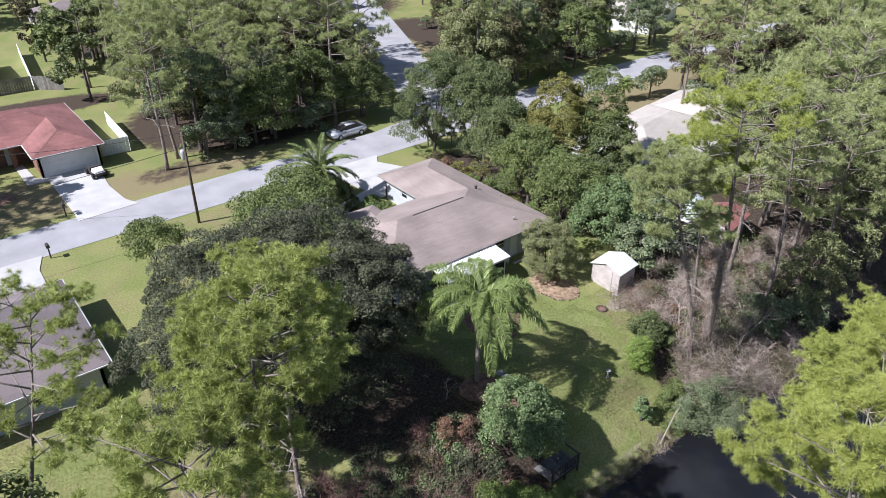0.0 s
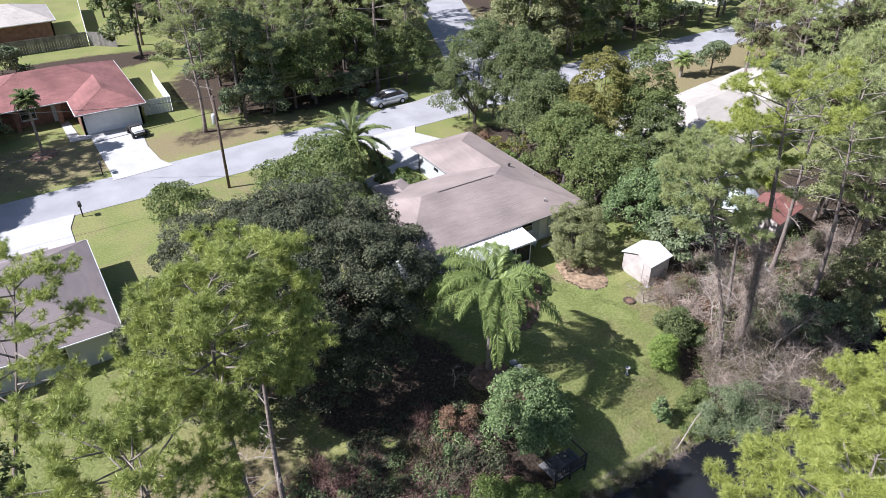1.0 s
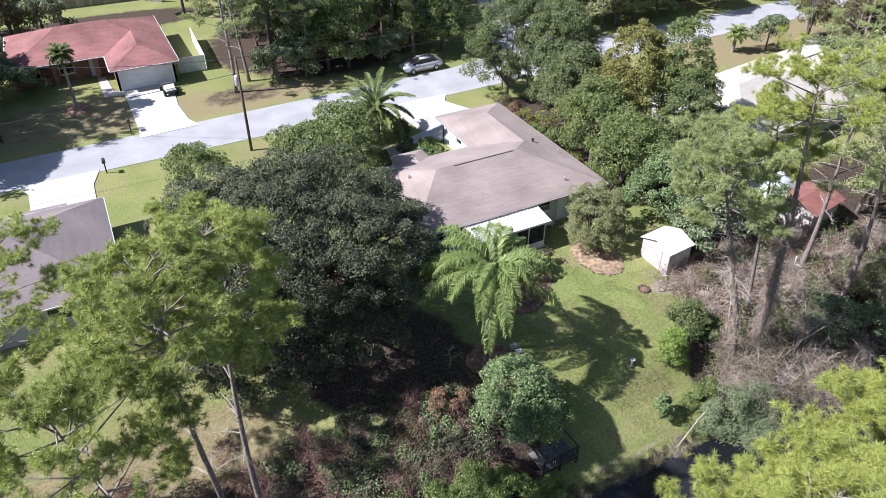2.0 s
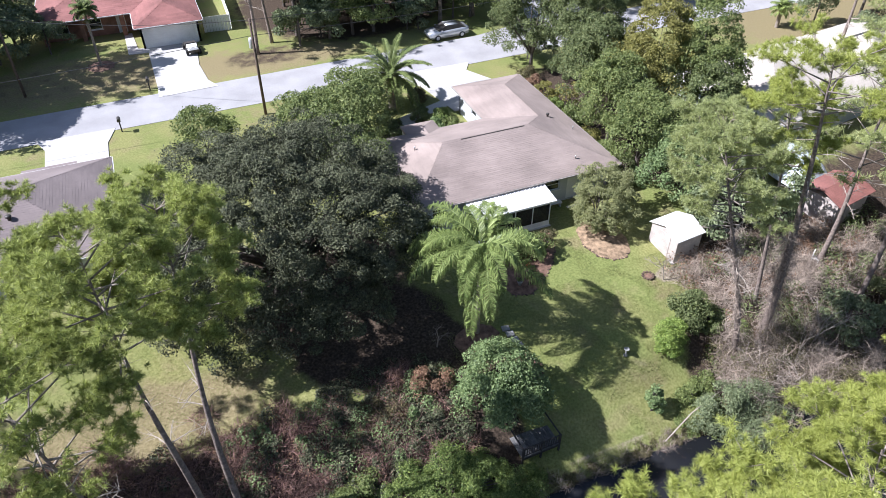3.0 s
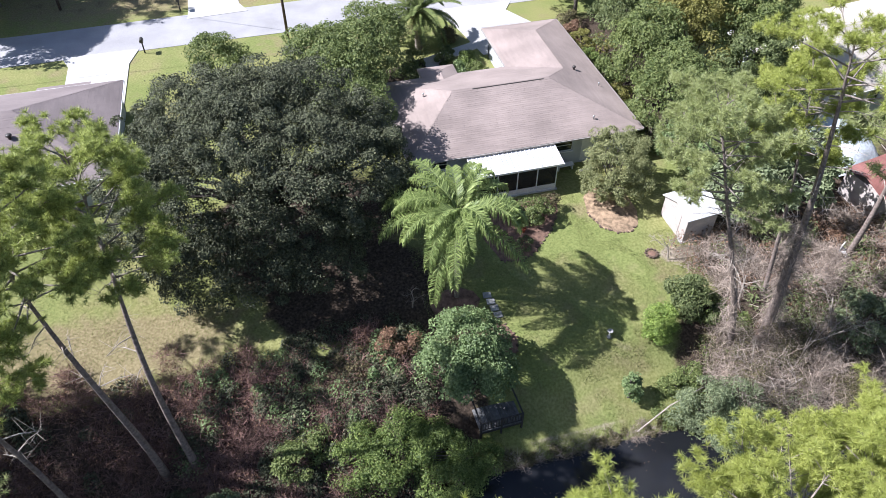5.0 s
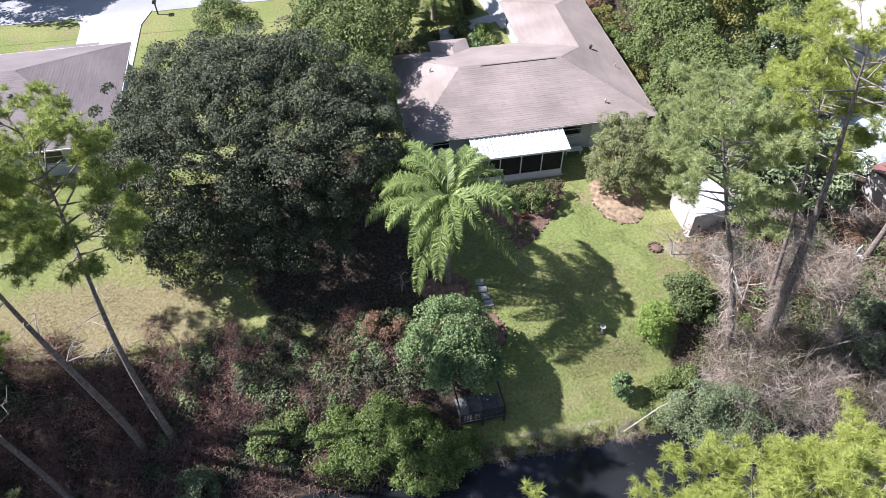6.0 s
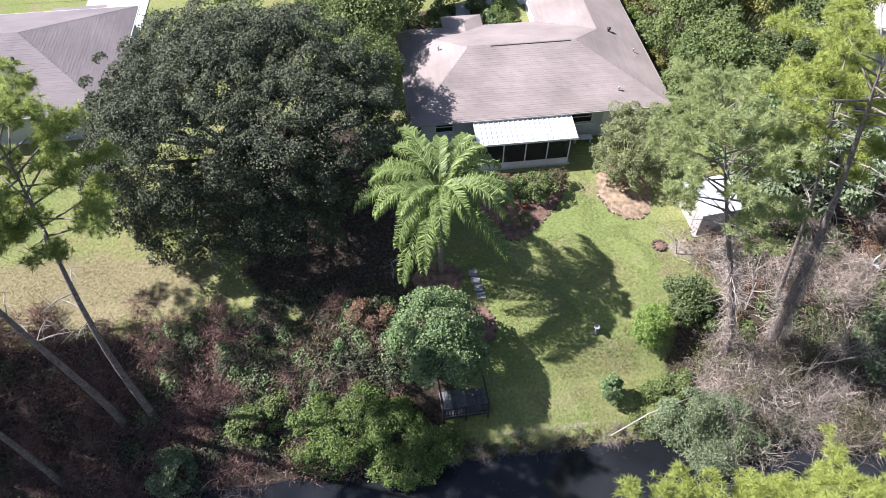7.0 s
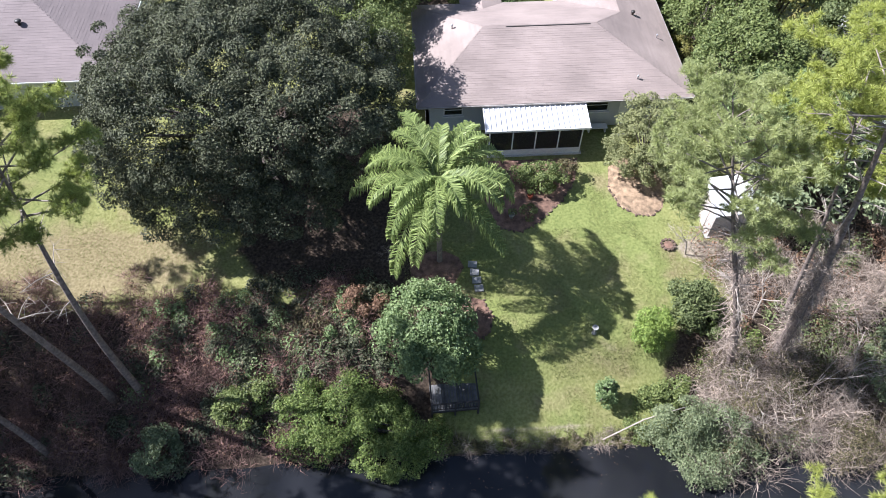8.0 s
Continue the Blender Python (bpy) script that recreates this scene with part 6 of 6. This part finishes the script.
def utility_cart(x, y, turn):
    t = empty("utility_cart", (x, y, 0.06), "small dark buggy with a white hood on the driveway", "utility cart", turn=turn)
    part("chassis", box_mesh("chassis", M_FRAME, -1.2, 1.2, -0.55, 0.55, 0.3, 0.6), t)
    part("hood", Geo().add([(0.4, -0.55, 0.6), (1.3, -0.5, 0.6), (1.3, 0.5, 0.6), (0.4, 0.55, 0.6), (0.4, -0.5, 0.95), (1.2, -0.4, 0.78), (1.2, 0.4, 0.78), (0.4, 0.5, 0.95)], [(0, 1, 5, 4), (1, 2, 6, 5), (2, 3, 7, 6), (3, 0, 4, 7), (4, 5, 6, 7)]).mesh("hood", M_WHITE), t, "white hood")
    part("bench_seat", box_mesh("bench_seat", M_RAIL, -0.6, -0.1, -0.5, 0.5, 0.6, 0.85), t)
    for a in (-0.85, 0.9):
        for s in (-0.62, 0.62):
            g = Geo()
            for k in range(12):
                q = 2 * math.pi * k / 12
                g.v += [(a + 0.3 * math.cos(q), s - 0.11, 0.3 + 0.3 * math.sin(q)), (a + 0.3 * math.cos(q), s + 0.11, 0.3 + 0.3 * math.sin(q))]
            g.f = [(2 * k, 2 * k + 1, (2 * k + 3) % 24, (2 * k + 2) % 24) for k in range(12)] + [tuple(2 * k + 1 for k in range(12)), tuple(2 * k for k in range(12))[::-1]]
            part("wheel", g.mesh("wheel", M_TYRE), t)


utility_cart(13.4, 73.6, -85)


def fence(points, h, mat, board, label, gap=0.02):
    t = empty("fence", (points[0][0], points[0][1], 0), label, "fence")
    ox, oy = points[0]
    me = mesh_of("board", *plank(0, board, -0.012, 0.012, -0.1, h), mat)
    for (x0, y0), (x1, y1) in zip(points, points[1:]):
        d = math.hypot(x1 - x0, y1 - y0)
        a = math.degrees(math.atan2(y1 - y0, x1 - x0))
        for k in range(int(d / (board + gap))):
            q = k * (board + gap) / d
            b = part("board", me, t)
            b.matrix_basis = pose(x0 + (x1 - x0) * q - ox, y0 + (y1 - y0) * q - oy, 0, 0, 0, a)
        m = Matrix.Translation((x0 - ox, y0 - oy, 0)) @ Matrix.Rotation(radians(a), 4, "Z")
        for z in (0.4, h - 0.3):
            part("rail", Geo().box(0, d, 0.014, 0.05, z, z + 0.09, m).mesh("rail", mat), t)


fence([(-22, 109), (14.9, 107.8), (18.2, 104.8)], 1.9, M_FENCE, 0.3, "tall grey weathered board fence")
fence([(14.9, 107.8), (17.0, 128)], 1.9, M_WHITE, 0.3, "long white board fence behind the red house")
fence([(15.3, 78.2), (18.2, 78.0), (18.6, 88.0)], 1.7, M_WHITE, 0.3, "white vinyl privacy fence beside the garage")

# things in the eastern yard
def tarp_cover(x, y):
    """A humped tarpaulin over something low."""
    g, n = Geo(), 12
    v = []
    for i in range(n + 1):
        for j in range(n + 1):
            a, b = -1 + 2 * i / n, -1 + 2 * j / n
            z = 1.9 * (1 - abs(a) ** 3) * (1 - abs(b) ** 4) + 0.05 * math.sin(a * 7 + b * 5)
            v.append((x + a * 1.9, y + b * 3.0, max(-0.05, z)))
    f = [(i * (n + 1) + j, (i + 1) * (n + 1) + j, (i + 1) * (n + 1) + j + 1, i * (n + 1) + j + 1) for i in range(n) for j in range(n)]
    tagged(new("tarp_cover", g.add(v, f).mesh("tarp_cover", M_TARP, True)), "pale grey tarpaulin draped over a stored boat", "tarp")


tarp_cover(53.6, 32.6)


def red_shed(x, y):
    s = empty("tool_shed", (x, y, lift(x, y)), "small shed with a faded red metal roof", "shed", turn=10)
    part("wall", Geo().box(-1.9, 1.9, -1.4, 1.4, -0.3, 1.9).mesh("wall", M_SHEDWALL), s)
    for sg in (-1, 1):
        part("roof_panel", Geo().add([(-2.1, sg * 1.7, 1.85), (2.1, sg * 1.7, 1.85), (2.1, 0, 2.5), (-2.1, 0, 2.5), (-2.1, sg * 1.7, 1.8), (2.1, sg * 1.7, 1.8), (2.1, 0, 2.45), (-2.1, 0, 2.45)], [(0, 1, 2, 3), (4, 5, 6, 7), (0, 1, 5, 4), (1, 2, 6, 5), (3, 0, 4, 7)]).mesh("roof_panel", M_REDTIN), s, "faded red metal roof panel")


red_shed(53.6, 28.0)


def chair(x, y, turn):
    t = empty("garden_chair", (x, y, lift(x, y)), "pale plastic garden chair under the pines", "chair", turn=turn)
    part("seat", box_mesh("seat", M_WHITE, -0.25, 0.25, -0.25, 0.25, 0.4, 0.44), t)
    part("backrest", box_mesh("backrest", M_WHITE, -0.25, 0.25, 0.22, 0.27, 0.44, 0.9), t)
    for a in (-0.22, 0.22):
        for b in (-0.22, 0.22):
            part("leg", box_mesh("leg", M_WHITE, a - 0.02, a + 0.02, b - 0.02, b + 0.02, -0.05, 0.4), t)


chair(48.5, 24.1, 30)


def fire_ring(x, y):
    t = empty("fire_ring", (x, y, lift(x, y)), "small ring of dark stones on the lawn", "fire ring")
    me = Geo().lathe([(0.06, -0.05), (0.11, 0.02), (0.08, 0.1)], 7).mesh("ring_stone", M_EDGE)
    for k in range(11):
        b = part("ring_stone", me, t)
        b.matrix_basis = pose(0.36 * math.cos(k * 0.571), 0.36 * math.sin(k * 0.571), 0, 0, 0, 50 * k)
    part("ash", Geo().lathe([(0.3, -0.02), (0.26, 0.035), (0.1, 0.05)], 12).mesh("ash", M_MULCH), t)


fire_ring(36.7, 27.0)


def flower_pot(x, y, mat, label):
    t = empty("flower_pot", (x, y, lift(x, y) + 0.1), label, "flower pot")
    part("pot", Geo().lathe([(0.1, 0), (0.16, 0.26), (0.18, 0.27), (0.18, 0.31), (0.14, 0.31), (0.12, 0.22)], 14).mesh("pot", mat, True), t)
    part("plant", crown_mesh("plant", [(0, 0, 0.4, 0.2, 0.2, 0.2)], 12, 14, 0.1, 0.1, L_GREEN), t)


flower_pot(29.4, 30.4, M_TERRA, "red pot in the mulch bed")
flower_pot(28.2, 29.2, M_STONE, "pale pot at the edge of the mulch bed")

planter = bed("bed_5", [(4.6 + 1.3 * math.cos(k * 0.5236), 73.4 + 1.3 * math.sin(k * 0.5236)) for k in range(12)], M_MULCH, "round stone-edged bed under the front palm", 0.15)
edging([(4.6 + 1.35 * math.cos(k * 0.5236), 73.4 + 1.35 * math.sin(k * 0.5236)) for k in range(13)], planter, 0.35)
FAN = [(k * 137.5, -0.5 + 1.9 * k / 23, 1.3, 0.9) for k in range(24)]
palm("cabbage_palm", 4.6, 73.4, 5.6, FAN, "cabbage palm in front of the red roofed house", leaf_len=0.7, leaf_w=0.1, droop=0.35, leaflets=24, trunk_r=0.13, leafmat=L_DATE)
palm("cabbage_palm", 73.6, 55.4, 2.2, FAN, "low cabbage palm beside a pine trunk", leaf_len=0.7, leaf_w=0.08, droop=0.35, leaflets=22, trunk_r=0.2)

# ---- woods along the streets ----
broad_tree("oak", 20.8, 40.4, [(-0.4, 0, 3.6, 1.9, 2.1, 1.9), (-0.9, 3.2, 4.3, 2.1, 2.1, 2.1), (0.4, 2.6, 3.9, 1.6, 1.8, 1.8), (0.9, -2.2, 3.6, 1.3, 1.6, 1.7), (0.3, -2.7, 5.6, 1.3, 1.3, 1.3)], 0.2, 2.4, L_GREEN, M_OAKBARK, "mid green oak leaning over the roof", clumps=820, per=26, cr=0.4, leaf=0.17, gaps=0.25)
# the L_GREY leaves put the distance haze into the oaks' colour
WOOD = [broad_tree("oak", 34, 76, [(0, 0, 5.4, 3.0, 3.0, 3.6), (1.6, 1.0, 4.6, 2.6, 2.6, 3.0), (-1.6, -0.8, 4.2, 2.6, 2.4, 3.0)], 0.2, 2.2, L_GREY, M_OAKBARK, "oak in the roadside wood, grey-green with painted haze", clumps=420, per=24, cr=0.55, leaf=0.27, limbs=False, group="trees of the roadside wood", gaps=0.1),
        broad_tree("oak", 28, 74, [(0, 0, 4.4, 2.6, 2.6, 3.2), (1.2, -1.2, 3.4, 2.2, 2.2, 2.6)], 0.18, 1.8, L_GREEN, M_OAKBARK, "dense green oak in the roadside wood", clumps=360, per=24, cr=0.55, leaf=0.27, limbs=False, group="trees of the roadside wood"),
        broad_tree("maple", 40, 80, [(0, 0, 5.4, 2.4, 2.4, 3.6), (0.8, 1.0, 4.2, 2.2, 2.2, 2.8)], 0.15, 2.2, L_BROWNOLIVE, M_OAKBARK, "thinning olive brown tree in the roadside wood", clumps=300, per=22, cr=0.55, leaf=0.26, limbs=False, group="trees of the roadside wood", gaps=0.2),
        pine("pine", 19.4, 70.4, 15.5, 0.42, 3.0, L_PINE, "tall pine with a full crown at the wood's edge", (0.4, 0.3), 0.2, 30, 6, 5, 18, 0.38, 0.042, 4, "pines of the roadside wood"),
        pine("pine", 21.4, 72.8, 16.0, 0.5, 2.6, L_PINE, "tall slim pine at the wood's edge", (-0.5, 0.4), 0.18, 24, 6, 5, 18, 0.38, 0.042, 5, "pines of the roadside wood"),
        broad_tree("oak", 24, 70.6, [(0, 0, 2.4, 2.0, 1.8, 2.0), (1.2, 0.6, 2.0, 1.6, 1.5, 1.6)], 0.1, 1.0, L_GREY, M_OAKBARK, "low bushy oak at the wood's edge", clumps=150, per=22, cr=0.5, leaf=0.3, limbs=False, group="trees of the roadside wood"),
        broad_tree("oak", 60, 27, [(0, 0, 4.8, 2.4, 2.4, 3.4), (1.2, 0.8, 3.8, 2.0, 2.0, 2.8), (-1.2, -0.6, 3.4, 2.0, 1.8, 2.6)], 0.14, 2.0, L_OLIVE, M_OAKBARK, "thin light olive green tree in the wood", clumps=330, per=22, cr=0.5, leaf=0.25, limbs=False, group="trees of the roadside wood", gaps=0.2)]

FAR = [broad_tree("oak", 20, 112, [(0, 0, 5.4, 3.2, 3.2, 3.6), (1.6, 1.0, 4.6, 2.8, 2.6, 3.0)], 0.2, 2.2, L_OAK2, M_OAKBARK, "distant green oak beyond the streets", clumps=110, per=16, cr=0.8, leaf=0.6, limbs=False, group="distant trees"),
       broad_tree("oak", 26, 118, [(0, 0, 4.8, 3.0, 3.0, 3.4), (1.2, -1.2, 3.8, 2.4, 2.4, 2.8)], 0.18, 1.8, L_GREEN, M_OAKBARK, "distant light green tree beyond the streets", clumps=100, per=16, cr=0.8, leaf=0.6, limbs=False, group="distant trees"),
       broad_tree("maple", 34, 114, [(0, 0, 5.4, 2.6, 2.6, 3.6), (0.8, 1.0, 4.2, 2.2, 2.2, 2.8)], 0.15, 2.2, L_BROWNOLIVE, M_OAKBARK, "distant olive brown tree beyond the streets", clumps=90, per=14, cr=0.8, leaf=0.55, limbs=False, group="distant trees", gaps=0.2),
       pine("pine", 30, 108, 16, 0.45, 3.0, L_PINE, "distant tall pine beyond the streets", (0.4, 0.3), 0.2, 18, 4, 3, 9, 0.6, 0.12, 0, "distant trees")]


def plant_wood(x0, x1, y0, y1, step, kinds, seed, keep=None, size=(0.8, 1.2), stock=None):
    r = random.Random(seed)
    y = y0
    while y < y1:
        x = x0
        while x < x1:
            px_, py_ = x + r.uniform(-0.4, 0.4) * step, y + r.uniform(-0.4, 0.4) * step
            if keep is None or keep(px_, py_):
                s = r.uniform(*size)
                k = r.choice(kinds)
                copy_thing((stock or WOOD)[k], pose(px_, py_, lift(px_, py_), 0, 0, r.uniform(0, 360)) @ Matrix.Diagonal((s, s, s * r.uniform(0.9, 1.15), 1)))
            x += step
        y += step


side = lambda x, y: x < 44.5 + (y - 68) * 0.43
plant_wood(24, 56, 72.8, 96, 4.3, (0, 1, 2, 3, 3, 4, 4, 6), 5, side)
plant_wood(23.5, 45, 71.0, 72.8, 2.9, (5, 5, 1), 6, None, (0.7, 1.1))
plant_wood(60, 100, 70, 82, 4.2, (0, 1, 2, 4, 5), 7, lambda x, y: x > 59.5 + (y - 68) * 0.43 and not (96 < x and y > 72))
plant_wood(72, 100, 84, 120, 5.5, (0, 1, 2, 3, 3), 8, lambda x, y: x > 65 + (y - 68) * 0.43 and not (98 < x and y < 92), stock=FAR)
plant_wood(20, 62, 100, 124, 6.5, (0, 1, 2, 3, 3), 9, lambda x, y: x < 41 + (y - 68) * 0.43, stock=FAR)
plant_wood(-10, 125, 150, 190, 9.0, (0, 1, 2, 3, 3), 10, None, (1.0, 1.5), stock=FAR)
plant_wood(100, 160, 20, 145, 8.5, (0, 1, 2, 3, 3), 11, lambda x, y: not (y > 57 and y < 70) and not (x < 122 and 72 < y < 92), (1.0, 1.4), stock=FAR)
plant_wood(-60, -18, 70, 145, 8.0, (0, 1, 2, 3, 3), 12, stock=FAR)
plant_wood(-8, 16, 94, 106, 6.0, (2, 1, 5), 13, lambda x, y: x < 6)
plant_wood(63, 80, 80, 112, 4.5, (5, 5, 2), 23, lambda x, y: x > 61.5 + (y - 68) * 0.43, (0.5, 0.9))
for x, y, k, q in ((61.0, 69.6, 6, 1.35), (64.5, 71.0, 3, 0.85), (58.8, 71.4, 6, 1.2), (67.5, 69.4, 4, 0.8), (62.6, 73.6, 3, 0.9), (71.0, 70.2, 6, 1.1)):
    copy_thing(WOOD[k], pose(x, y, 0, 0, 0, x * 37) @ Matrix.Scale(q, 4))
# white house's yard and the eastern neighbours
plant_wood(72, 98, 44, 58, 5.0, (3, 4, 2, 5), 14, lambda x, y: x > 76 or y < 48)
plant_wood(50, 98, 13.5, 31, 4.9, (3, 4, 3, 6, 4), 15, lambda x, y: (x > 58 or y < 24.5) and y > 18 and not (50 < x < 57.5 and y > 24))
plant_wood(72, 98, 31, 42, 5.0, (3, 4, 6, 2), 16)
plant_wood(46.5, 58, 18.4, 20.5, 3.2, (5,), 17, None, (0.5, 0.75))
plant_wood(40.8, 46.5, 29.4, 32.0, 2.6, (5,), 18, lambda x, y: x > 42.5, (0.8, 1.2))
plant_wood(44, 52, 58.0, 59.4, 3.0, (5,), 19, lambda x, y: x < 49, (0.6, 0.9))
for x, y, q in ((-2.2, 79.2, 1.1), (0.0, 78.4, 0.8), (-4.6, 77.6, 1.2), (-3.4, 82.0, 1.3), (-6.5, 80.5, 1.3)):
    copy_thing(WOOD[5], pose(x, y, 0, 0, 0, x * 50) @ Matrix.Scale(q, 4))
for x, y in ((-10.5, 70.5), (-13.5, 75.0), (-11.0, 66.5)):
    copy_thing(WOOD[0], pose(x, y, 0, 0, 0, y * 31) @ Matrix.Scale(1.35, 4))
for x, y, k, q in ((-8.6, 74.6, 4, 1.1), (-7.6, 71.4, 3, 1.0), (-10.0, 77.4, 3, 1.15), (-7.0, 78.4, 4, 1.0)):
    copy_thing(WOOD[k], pose(x, y, 0, 0, 0, y * 53) @ Matrix.Scale(q, 4))
# south bank, mostly out of sight below and behind the camera
plant_wood(-20, 60, -16, 1, 6.5, (0, 1, 2, 3, 3), 20, lambda x, y: y < -9 or x > 34, (0.8, 1.0), stock=FAR)
plant_wood(-14, -5, 64.5, 80, 5.0, (0, 3, 1), 22, lambda x, y: y > 67)
plant_wood(-20, -8, 18, 36, 6.0, (4, 3), 21)
